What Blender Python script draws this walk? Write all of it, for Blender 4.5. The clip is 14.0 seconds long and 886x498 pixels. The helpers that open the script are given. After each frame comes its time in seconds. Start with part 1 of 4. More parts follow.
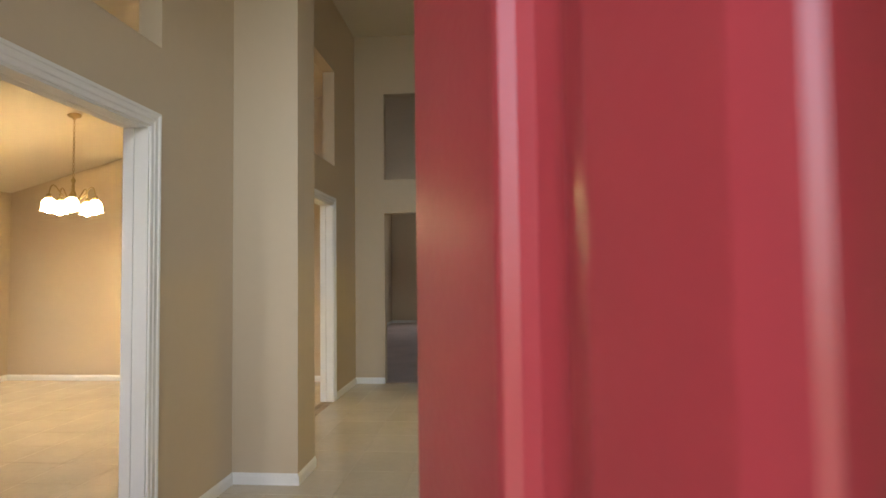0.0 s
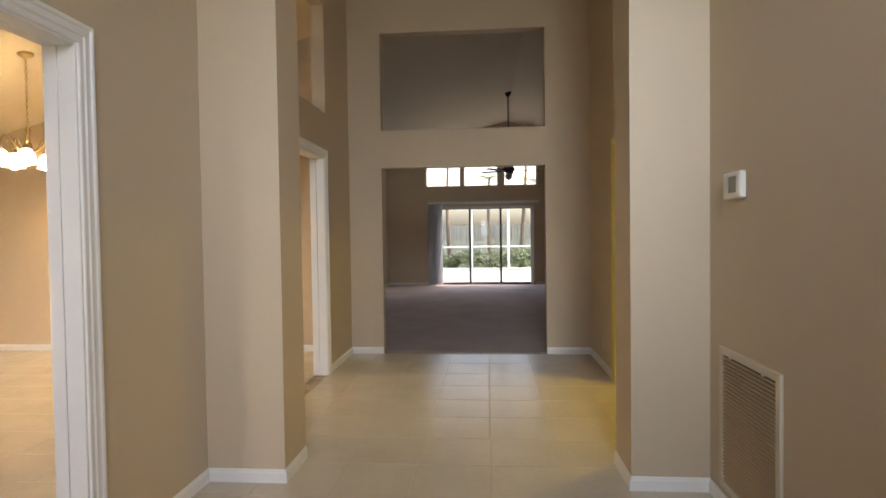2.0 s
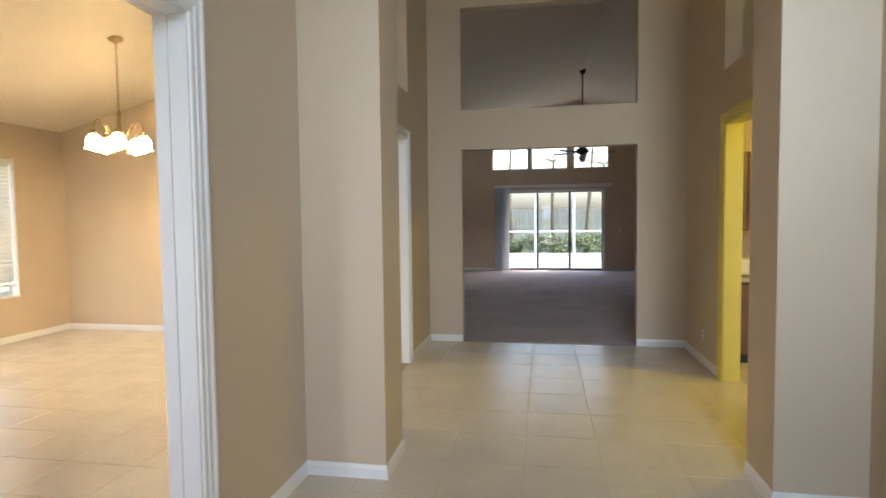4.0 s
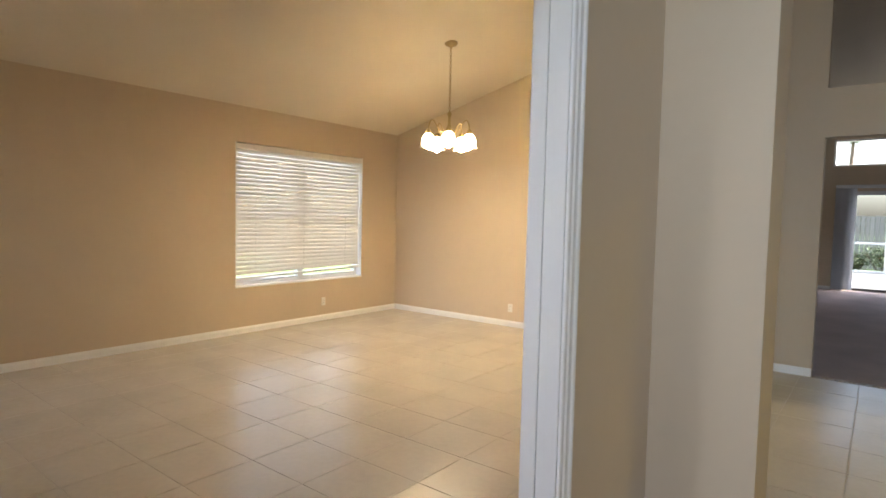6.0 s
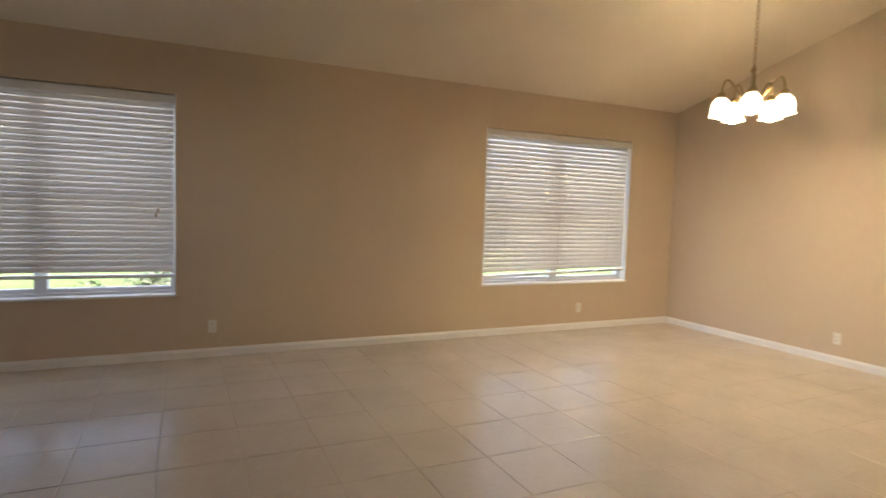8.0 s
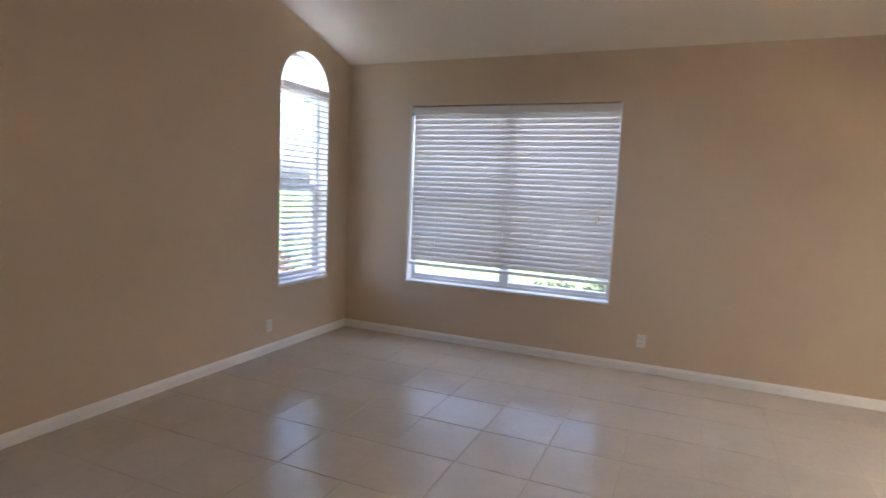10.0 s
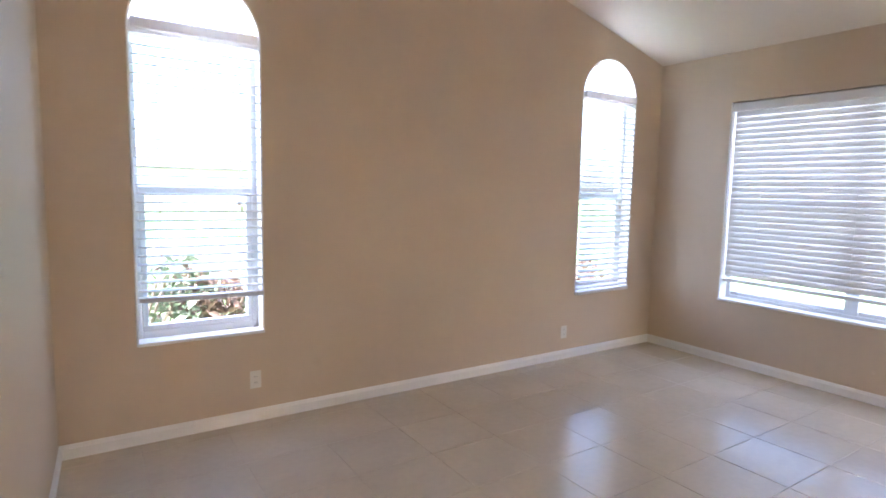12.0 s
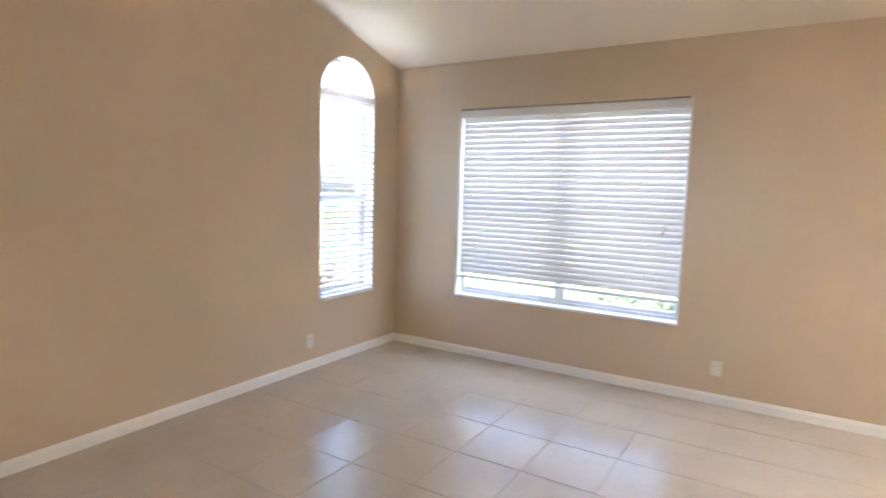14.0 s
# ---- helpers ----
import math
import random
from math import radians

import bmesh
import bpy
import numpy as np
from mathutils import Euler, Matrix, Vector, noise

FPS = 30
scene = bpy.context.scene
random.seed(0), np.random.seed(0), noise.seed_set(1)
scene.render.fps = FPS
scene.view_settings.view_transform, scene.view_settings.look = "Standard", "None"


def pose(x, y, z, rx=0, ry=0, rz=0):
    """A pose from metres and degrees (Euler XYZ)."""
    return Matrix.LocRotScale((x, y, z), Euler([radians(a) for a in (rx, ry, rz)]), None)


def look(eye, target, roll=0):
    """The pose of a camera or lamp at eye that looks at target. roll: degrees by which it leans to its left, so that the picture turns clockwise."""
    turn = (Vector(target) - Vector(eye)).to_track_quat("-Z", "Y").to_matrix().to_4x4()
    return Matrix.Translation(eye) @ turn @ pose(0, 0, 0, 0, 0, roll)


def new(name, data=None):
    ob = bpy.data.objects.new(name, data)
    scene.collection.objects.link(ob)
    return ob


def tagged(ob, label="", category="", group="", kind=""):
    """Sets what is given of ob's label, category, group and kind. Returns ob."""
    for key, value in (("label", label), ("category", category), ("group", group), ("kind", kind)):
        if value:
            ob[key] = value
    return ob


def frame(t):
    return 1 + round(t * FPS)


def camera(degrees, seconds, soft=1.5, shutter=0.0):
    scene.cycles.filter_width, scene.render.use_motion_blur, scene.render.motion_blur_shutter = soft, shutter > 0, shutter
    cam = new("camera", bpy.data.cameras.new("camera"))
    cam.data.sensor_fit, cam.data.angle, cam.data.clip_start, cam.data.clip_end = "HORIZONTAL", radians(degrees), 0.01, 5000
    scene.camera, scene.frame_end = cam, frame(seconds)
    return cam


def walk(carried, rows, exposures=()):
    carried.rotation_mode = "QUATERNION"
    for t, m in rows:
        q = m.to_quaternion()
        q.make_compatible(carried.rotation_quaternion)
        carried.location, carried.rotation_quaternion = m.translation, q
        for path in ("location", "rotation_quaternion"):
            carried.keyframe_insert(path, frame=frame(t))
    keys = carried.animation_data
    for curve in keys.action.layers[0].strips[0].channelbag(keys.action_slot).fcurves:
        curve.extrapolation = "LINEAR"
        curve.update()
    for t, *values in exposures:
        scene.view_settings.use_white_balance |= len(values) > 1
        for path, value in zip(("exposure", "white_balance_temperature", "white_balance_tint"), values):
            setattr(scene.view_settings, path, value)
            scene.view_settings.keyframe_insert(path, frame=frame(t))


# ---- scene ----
cam = camera(76.5, 14.0, soft=1.6, shutter=0.3)
PATH = [
    (0, (0.100, 0.232, 1.547), (-0.072, 2.224, 1.636), -0.7),
    (0.5, (0.0, 0.471, 1.563), (-0.178, 2.462, 1.64), -0.9),
    (1, (0.017, 0.695, 1.554), (-0.168, 2.686, 1.607), -0.8),
    (1.5, (0.027, 0.861, 1.545), (-0.159, 2.853, 1.562), -0.8),
    (2, (-0.063, 0.925, 1.556), (-0.221, 2.919, 1.504), -0.8),
    (2.2, (-0.121, 0.945, 1.556), (-0.256, 2.939, 1.491), -0.8),
    (4.3, (-0.482, 1.163, 1.56), (-0.96, 3.101, 1.44), -0.6),
    (4.5, (-0.531, 1.158, 1.554), (-1.166, 3.051, 1.43), -0.3),
    (5, (-0.639, 1.151, 1.523), (-1.563, 2.92, 1.404), 0.4),
    (5.5, (-0.776, 1.221, 1.527), (-1.907, 2.865, 1.404), 0.9),
    (6, (-0.948, 1.39, 1.538), (-2.173, 2.967, 1.428), 1.3),
    (6.5, (-1.14, 1.637, 1.53), (-2.421, 3.168, 1.41), 1.1),
    (7, (-1.302, 1.845, 1.509), (-2.768, 3.199, 1.378), 1.1),
    (7.5, (-1.508, 1.987, 1.485), (-3.157, 3.111, 1.354), 1.5),
    (8, (-1.624, 2.172, 1.465), (-3.431, 3.018, 1.328), 1.8),
    (8.5, (-1.657, 2.315, 1.448), (-3.616, 2.691, 1.308), 2.1),
    (8.7, (-1.693, 2.369, 1.451), (-3.674, 2.596, 1.306), 2.2),
    (10.8, (-2.195, 2.94, 1.63), (-3.692, 1.634, 1.403), 1.9),
    (11, (-2.221, 2.97, 1.628), (-3.631, 1.569, 1.403), 1.7),
    (11.5, (-2.228, 2.996, 1.599), (-3.465, 1.439, 1.385), 1.3),
    (12, (-2.232, 3.003, 1.586), (-3.323, 1.34, 1.375), 1.2),
    (12.5, (-2.241, 3.036, 1.593), (-3.244, 1.318, 1.383), 1.2),
    (13, (-2.33, 3.021, 1.606), (-3.331, 1.303, 1.388), 1.3),
    (13.5, (-2.41, 2.932, 1.634), (-3.709, 1.427, 1.417), 1.5),
    (14, (-2.473, 2.845, 1.638), (-4.169, 1.807, 1.433), 1.6),
]
EXPOSURES = [(0.0, 3.25, 7800, 18), (1.0, 3.3, 7900, 18), (2.2, 3.33, 7650, 23), (4.6, 3.6, 6600, 16), (5.5, 3.42, 6750, 16), (6.0, 3.2, 6750, 18), (7.5, 2.75, 6700, 20), (8.7, 3.38, 6100, 22), (11.0, 3.72, 5500, 23), (12.0, 4.33, 5420, 23), (13.0, 4.65, 5350, 22), (13.5, 4.76, 5430, 20), (14.0, 4.53, 5680, 19.5)]
walk(cam, [(t, look(e, g, r)) for t, e, g, r in PATH], EXPOSURES)

# ---- light ----
SUN_EL, SUN_AZ = 62.0, 80.0
world = bpy.data.worlds.new("sky")
scene.world = world
world.use_nodes = True
wn = world.node_tree
sky = wn.nodes.new("ShaderNodeTexSky")
sky.sky_type, sky.sun_disc = "NISHITA", False
sky.sun_elevation, sky.sun_rotation = radians(SUN_EL), radians(SUN_AZ)
sky.air_density, sky.dust_density = 1.0, 5.0
wn.links.new(sky.outputs[0], wn.nodes["Background"].inputs[0])
wn.nodes["Background"].inputs[1].default_value = 0.15
sun = new("sun", bpy.data.lights.new("sun", "SUN"))
sun.data.energy, sun.data.angle, sun.data.color = 3.2, radians(0.6), (1.0, 0.95, 0.87)
sun_dir = Vector((math.sin(radians(SUN_AZ)) * math.cos(radians(SUN_EL)), math.cos(radians(SUN_AZ)) * math.cos(radians(SUN_EL)), math.sin(radians(SUN_EL))))
sun.matrix_world = look(sun_dir * 40, (0, 0, 0))


def window_light(name, eye, target, w, h, power, colour=(0.86, 0.93, 1.0), spread=180.0):
    """Skylight that enters by an opening."""
    lamp = new(name, bpy.data.lights.new(name, "AREA"))
    lamp.data.shape, lamp.data.size, lamp.data.size_y = "RECTANGLE", w, h
    lamp.data.energy, lamp.data.color = power, colour
    lamp.data.spread = radians(spread)
    lamp.matrix_world = look(eye, target)
    return lamp


window_light("daylight_transom", (0.5, -0.25, 3.55), (0.0, 5.0, 1.7), 1.0, 1.15, 3.2, (0.62, 0.83, 1.0), 70.0)
window_light("daylight_doorway", (-0.02, -0.24, 1.95), (0.0, 5.0, 1.6), 0.88, 0.9, 0.6, (0.62, 0.83, 1.0), 130.0)
window_light("daylight_window_north", (-7.62, 6.45, 1.5), (-3.0, 6.5, 0.3), 2.0, 1.75, 2.2)
window_light("daylight_window_south", (-7.62, 1.075, 1.68), (-3.0, 1.1, 0.6), 2.0, 1.40, 2.8, (0.90, 0.94, 1.0))
for arch_x in (-2.889, -6.579):
    window_light("daylight_arch", (arch_x, -1.05, 2.88), (arch_x * 0.64 - 1.70, 4.5, 0.4), 0.72, 0.5, 4.8, (0.86, 0.93, 1.0), 62.0)

# ---- materials ----
def rgb(c):
    return (c[0], c[1], c[2], 1.0)


def material(name, base, rough=0.6, metal=0.0, vary=0.08, big=1.2, fine=40.0, bump=0.0, bump_scale=90.0, island=0.0, obj=0.0, rough_vary=0.0,
             spec=0.5, translucent=0.0, coat=0.0):
    """Procedural paint: a base colour with stains at a large and a small scale, and fine relief."""
    m = bpy.data.materials.new(name)
    m.use_nodes = True
    nt = m.node_tree
    nd, ln = nt.nodes, nt.links
    b = nd["Principled BSDF"]
    b.inputs["Roughness"].default_value, b.inputs["Metallic"].default_value = rough, metal
    b.inputs["Specular IOR Level"].default_value = spec
    b.inputs["Coat Weight"].default_value = coat
    co = nd.new("ShaderNodeTexCoord")
    geo = nd.new("ShaderNodeNewGeometry")
    n1, n2 = nd.new("ShaderNodeTexNoise"), nd.new("ShaderNodeTexNoise")
    n1.inputs["Scale"].default_value, n1.inputs["Detail"].default_value = big, 4
    n2.inputs["Scale"].default_value, n2.inputs["Detail"].default_value = fine, 3
    for n in (n1, n2):
        ln.new(geo.outputs["Position"], n.inputs["Vector"])
    add = nd.new("ShaderNodeMath")
    add.operation = "MULTIPLY_ADD"
    ln.new(n2.outputs["Fac"], add.inputs[0])
    add.inputs[1].default_value = 0.5
    ln.new(n1.outputs["Fac"], add.inputs[2])
    last = add
    if obj or island:
        info = nd.new("ShaderNodeObjectInfo")
        src = info.outputs["Random"] if obj else geo.outputs["Random Per Island"]
        more = nd.new("ShaderNodeMath")
        more.operation = "MULTIPLY_ADD"
        ln.new(src, more.inputs[0])
        more.inputs[1].default_value = obj or island
        ln.new(add.outputs[0], more.inputs[2])
        last = more
    ramp = nd.new("ShaderNodeMapRange")
    ramp.inputs[1].default_value, ramp.inputs[2].default_value = 0.4, 1.1 + (obj or island)
    ramp.inputs[3].default_value, ramp.inputs[4].default_value = 1 - vary, 1 + vary
    ln.new(last.outputs[0], ramp.inputs[0])
    mix = nd.new("ShaderNodeVectorMath")
    mix.operation = "SCALE"
    mix.inputs[0].default_value = base
    ln.new(ramp.outputs[0], mix.inputs["Scale"])
    ln.new(mix.outputs[0], b.inputs["Base Color"])
    if rough_vary:
        rr = nd.new("ShaderNodeMapRange")
        rr.inputs[1].default_value, rr.inputs[2].default_value = 0.35, 0.65
        rr.inputs[3].default_value, rr.inputs[4].default_value = max(0.02, rough - rough_vary), rough + rough_vary
        ln.new(n1.outputs["Fac"], rr.inputs[0])
        ln.new(rr.outputs[0], b.inputs["Roughness"])
    if bump:
        n3, bp = nd.new("ShaderNodeTexNoise"), nd.new("ShaderNodeBump")
        n3.inputs["Scale"].default_value, n3.inputs["Detail"].default_value = bump_scale, 3
        ln.new(geo.outputs["Position"], n3.inputs["Vector"])
        ln.new(n3.outputs["Fac"], bp.inputs["Height"])
        bp.inputs["Strength"].default_value, bp.inputs["Distance"].default_value = bump, 0.01
        ln.new(bp.outputs[0], b.inputs["Normal"])
    if translucent:
        tr, ms = nd.new("ShaderNodeBsdfTranslucent"), nd.new("ShaderNodeMixShader")
        ln.new(mix.outputs[0], tr.inputs[0])
        ms.inputs[0].default_value = translucent
        ln.new(b.outputs[0], ms.inputs[1])
        ln.new(tr.outputs[0], ms.inputs[2])
        ln.new(ms.outputs[0], nd["Material Output"].inputs[0])
    return m


def glowing(name, colour, strength):
    m = bpy.data.materials.new(name)
    m.use_nodes = True
    b = m.node_tree.nodes["Principled BSDF"]
    b.inputs["Base Color"].default_value = rgb((0.9, 0.88, 0.84))
    b.inputs["Emission Color"].default_value, b.inputs["Emission Strength"].default_value = rgb(colour), strength
    return m


def clear_glass(name, tint=(0.93, 0.95, 0.94)):
    m = bpy.data.materials.new(name)
    m.use_nodes = True
    nd, ln = m.node_tree.nodes, m.node_tree.links
    out = nd["Material Output"]
    nd.remove(nd["Principled BSDF"])
    tp, gl, ms, lw = nd.new("ShaderNodeBsdfTransparent"), nd.new("ShaderNodeBsdfGlossy"), nd.new("ShaderNodeMixShader"), nd.new("ShaderNodeLayerWeight")
    tp.inputs[0].default_value = rgb(tint)
    gl.inputs["Roughness"].default_value = 0.02
    power, scale = nd.new("ShaderNodeMath"), nd.new("ShaderNodeMath")
    power.operation, power.inputs[1].default_value = "POWER", 5.0
    scale.operation, scale.inputs[1].default_value, scale.inputs[2].default_value = "MULTIPLY_ADD", 0.9, 0.04
    ln.new(lw.outputs["Facing"], power.inputs[0])
    ln.new(power.outputs[0], scale.inputs[0])
    ln.new(scale.outputs[0], ms.inputs[0])
    ln.new(tp.outputs[0], ms.inputs[1])
    ln.new(gl.outputs[0], ms.inputs[2])
    ln.new(ms.outputs[0], out.inputs[0])
    return m


PAINT = material("wall_paint", (0.60, 0.485, 0.355), 0.55, vary=0.03, big=0.7, fine=14, bump=0.12, bump_scale=160, spec=0.3)
CEIL = material("ceiling_paint", (0.74, 0.665, 0.545), 0.8, vary=0.03, bump=0.3, bump_scale=220, spec=0.2)
TRIM = material("white_trim", (0.84, 0.83, 0.81), 0.35, vary=0.03)
TILE = material("beige_tile", (0.60, 0.525, 0.42), 0.235, vary=0.10, big=2.2, fine=22, obj=0.10, rough_vary=0.022)
GROUT = material("grout", (0.52, 0.45, 0.35), 0.6, vary=0.15, fine=30)
CARPET = material("carpet", (0.60, 0.50, 0.48), 0.95, vary=0.16, big=1.5, fine=160, bump=0.9, bump_scale=260, spec=0.1)
DOOR_RED = material("red_paint", (0.25, 0.026, 0.034), 0.30, vary=0.06, big=3, fine=60, bump=0.03, bump_scale=120)
BLIND = material("blind_slat", (0.82, 0.80, 0.78), 0.45, vary=0.03, translucent=0.15)
VINYL = material("white_vinyl", (0.76, 0.77, 0.78), 0.4, vary=0.03)
PLATE = material("white_plastic", (0.74, 0.72, 0.66), 0.35, vary=0.02)
DARK = material("dark_slot", (0.03, 0.028, 0.025), 0.6)
BRASS = material("antique_brass", (0.42, 0.31, 0.16), 0.32, metal=1.0, vary=0.12, fine=60)
# Dark bronze of fan and handles; also the shade above the wide blinds.
BRONZE_AND_GAP = material("dark_bronze_and_gap_shade", (0.022, 0.018, 0.016), 0.55, metal=0.0, vary=0.1)
GLOBE = glowing("lit_bulb", (1.0, 0.85, 0.53), 42.0)
SHADE = material("white_shade_glass", (0.86, 0.84, 0.80), 0.3, vary=0.02, translucent=0.6)
GLASS = clear_glass("window_glass")
TINTED = clear_glass("tinted_door_glass", (0.70, 0.75, 0.76))
ALU = material("bronze_aluminium", (0.05, 0.05, 0.05), 0.5, vary=0.06)
GREEN_TRIM = material("yellow_green_trim", (0.72, 0.62, 0.13), 0.4, vary=0.05)
HOUSE_PANE = material("house_pane", (0.30, 0.33, 0.34), 0.15, vary=0.05)
VENT_SLAT = material("vent_louvre", (0.62, 0.47, 0.30), 0.45, vary=0.06)
# Near-black brown for the shade between the vent's louvres.
VENT_BACK = material("vent_gap_shade", (0.045, 0.032, 0.02), 0.9, vary=0.15)
VENT = material("vent_enamel", (0.66, 0.58, 0.45), 0.45, vary=0.05)
MOSAIC = material("mosaic_stone", (0.34, 0.25, 0.17), 0.5, vary=0.45, obj=0.9, fine=25)
CONCRETE = material("patio_concrete", (0.15, 0.15, 0.148), 0.85, vary=0.08, bump=0.2, bump_scale=60)
LAWN = material("lawn", (0.075, 0.115, 0.038), 0.9, vary=0.35, big=1.6, fine=60, bump=0.7, bump_scale=70, spec=0.2)
LEAF = material("leaf", (0.115, 0.145, 0.085), 0.5, vary=0.45, island=0.9, translucent=0.25, spec=0.3)
BARK = material("bark", (0.16, 0.12, 0.085), 0.9, vary=0.25, big=6, fine=40, bump=0.6, bump_scale=30)
FENCE = material("weathered_fence", (0.38, 0.36, 0.32), 0.85, vary=0.2, obj=0.4, big=3, fine=30)
STUCCO = material("stucco", (0.62, 0.57, 0.48), 0.9, vary=0.06, bump=0.4, bump_scale=70)
ROOFING = material("roof_shingle", (0.16, 0.14, 0.125), 0.9, vary=0.25, fine=20)
ASPHALT = material("asphalt", (0.055, 0.054, 0.052), 0.9, vary=0.15, fine=60)
WOODCAB = material("cabinet_wood", (0.14, 0.07, 0.035), 0.4, vary=0.2, big=3, fine=30)
STONE = material("granite", (0.42, 0.38, 0.33), 0.25, vary=0.35, big=12, fine=70)


# ---- building helpers ----
def box(bm, x0, x1, y0, y1, z0, z1):
    v = [bm.verts.new((x, y, z)) for x in (x0, x1) for y in (y0, y1) for z in (z0, z1)]
    for f in ((0, 1, 3, 2), (4, 6, 7, 5), (0, 4, 5, 1), (2, 3, 7, 6), (0, 2, 6, 4), (1, 5, 7, 3)):
        bm.faces.new([v[i] for i in f])
    return v


def mesh_of(name, bm, mat, smooth=False):
    bmesh.ops.recalc_face_normals(bm, faces=bm.faces)
    me = bpy.data.meshes.new(name)
    bm.to_mesh(me)
    bm.free()
    if mat:
        me.materials.append(mat)
    if smooth:
        for p in me.polygons:
            p.use_smooth = True
    return me


def part(name, bm, mat, parent=None, label="", smooth=False):
    """One mesh object, under a thing or a part."""
    ob = new(name, mesh_of(name, bm, mat, smooth))
    ob.parent = parent
    if label:
        ob["label"] = label
    return ob


def shared(name, me, parent, m):
    ob = new(name, me)
    ob.parent = parent
    ob.matrix_basis = m
    return ob


def bevelled(bm, width, segments=2):
    bmesh.ops.bevel(bm, geom=list(bm.edges), offset=width, segments=segments, affect="EDGES", profile=0.6)
    return bm


def block(x0, x1, y0, y1, z0, z1, bevel=0.0, segments=2):
    bm = bmesh.new()
    box(bm, x0, x1, y0, y1, z0, z1)
    if bevel:
        bevelled(bm, bevel, segments)
    return bm


def empty(name, x=0, y=0, z=0, rz=0.0):
    ob = new(name)
    ob.matrix_basis = pose(x, y, z, 0, 0, rz)
    return ob


def structure(ob, label, category):
    return tagged(ob, label, category, kind="structure")


def slab(axis, c0, c1, u0, u1, z0, z1, holes=(), top=None):
    """A wall across `axis` from c0 to c1, along u0..u1, with openings (u0, u1, z0, z1) through it. top(x): a sloping upper edge."""
    us = sorted({u0, u1, *[h[0] for h in holes], *[h[1] for h in holes]})
    zs = sorted({z0, z1, *[h[2] for h in holes], *[h[3] for h in holes]})
    us, zs = [u for u in us if u0 <= u <= u1], [z for z in zs if z0 <= z <= z1]
    bm = bmesh.new()
    cache = {}

    def vert(c, u, z):
        k = (c, u, z)
        if k not in cache:
            zz = top(u) if top and z == z1 else z
            cache[k] = bm.verts.new((c, u, zz) if axis == "x" else (u, c, zz))
        return cache[k]

    def solid(i, j):
        if not (0 <= i < len(us) - 1 and 0 <= j < len(zs) - 1):
            return False
        u, z = (us[i] + us[i + 1]) / 2, (zs[j] + zs[j + 1]) / 2
        return not any(h[0] < u < h[1] and h[2] < z < h[3] for h in holes)

    for i in range(len(us) - 1):
        for j in range(len(zs) - 1):
            if not solid(i, j):
                continue
            a, b, p, q = us[i], us[i + 1], zs[j], zs[j + 1]
            for c in (c0, c1):
                bm.faces.new([vert(c, a, p), vert(c, b, p), vert(c, b, q), vert(c, a, q)])
            for (di, dj), (s, e) in (((-1, 0), ((a, p), (a, q))), ((1, 0), ((b, p), (b, q))), ((0, -1), ((a, p), (b, p))), ((0, 1), ((a, q), (b, q)))):
                if not solid(i + di, j + dj):
                    bm.faces.new([vert(c0, *s), vert(c1, *s), vert(c1, *e), vert(c0, *e)])
    return bm


# ---- plan ----
HALL_W, HALL_E = -1.86, 1.245
ROOM_E, ROOM_W, ROOM_S, ROOM_N = -2.008, -7.345, -0.742, 8.33
HALL_S, HALL_N = -0.06, 8.20
CEIL_Z, EAVE, SLOPE = 5.03, 2.888, 0.268
OPEN1 = (1.51, 3.295)
OPEN2 = (5.30, 7.05)
OPEN3 = (5.00, 6.80)
OPEN_H = 2.43
SILL, W_TOP = 0.595, 2.437
WIN_NORTH, WIN_SOUTH = (5.362, 7.548), (0.015, 2.135)
ARCH_R, SPRING, ARCH_SILL, ARCH_MID = 0.379, 2.475, 0.61, 1.54
ARCHES = (-2.889, -6.579)
PIER_S, PIER_N, PIER_L, PIER_R = 4.35, 4.75, -1.354, 0.785
END_W, END_E = -1.432, 0.686


def ceil_z(x):
    return EAVE + SLOPE * (x - ROOM_W)


# floor bases
floor_room = structure(part("floor_living", block(ROOM_W - 0.1, HALL_W, ROOM_S - 0.1, ROOM_N + 0.1, -0.20, -0.003), GROUT),
                       "beige ceramic tile floor with brown grout in the living room", "floor")
floor_hall = structure(part("floor_hall", block(HALL_W, HALL_E + 2.6, HALL_S - 0.15, HALL_N + 0.04, -0.20, -0.003), GROUT),
                       "beige ceramic tile floor with brown grout in the entrance hall", "floor")
structure(part("floor_family", block(-3.25, 4.15, HALL_N + 0.078, 18.25, -0.20, 0.004), CARPET), "mauve grey carpet in the far family room", "floor")

# walls of the hall and living room
LEFT_HOLES = [(OPEN1[0], OPEN1[1], -0.06, OPEN_H), (OPEN2[0], OPEN2[1], -0.06, OPEN_H), (1.45, 3.405, 2.925, 4.135), (5.25, 7.14, 2.925, 4.135)]
wall_left = structure(part("wall_hall_left", slab("x", ROOM_E, HALL_W, 1.2, ROOM_N, -0.06, CEIL_Z + 0.1, LEFT_HOLES), PAINT),
                      "tan painted wall with two cased openings and ledge openings above", "wall")
RIGHT_HOLES = [(*OPEN3, -0.06, OPEN_H), (5.0, 6.85, 2.92, 4.135)]
structure(part("wall_hall_right", slab("x", HALL_E, HALL_E + 0.15, HALL_S - 0.2, HALL_N, -0.06, CEIL_Z + 0.1, RIGHT_HOLES), PAINT),
          "tan painted hall wall with an opening to the kitchen", "wall")
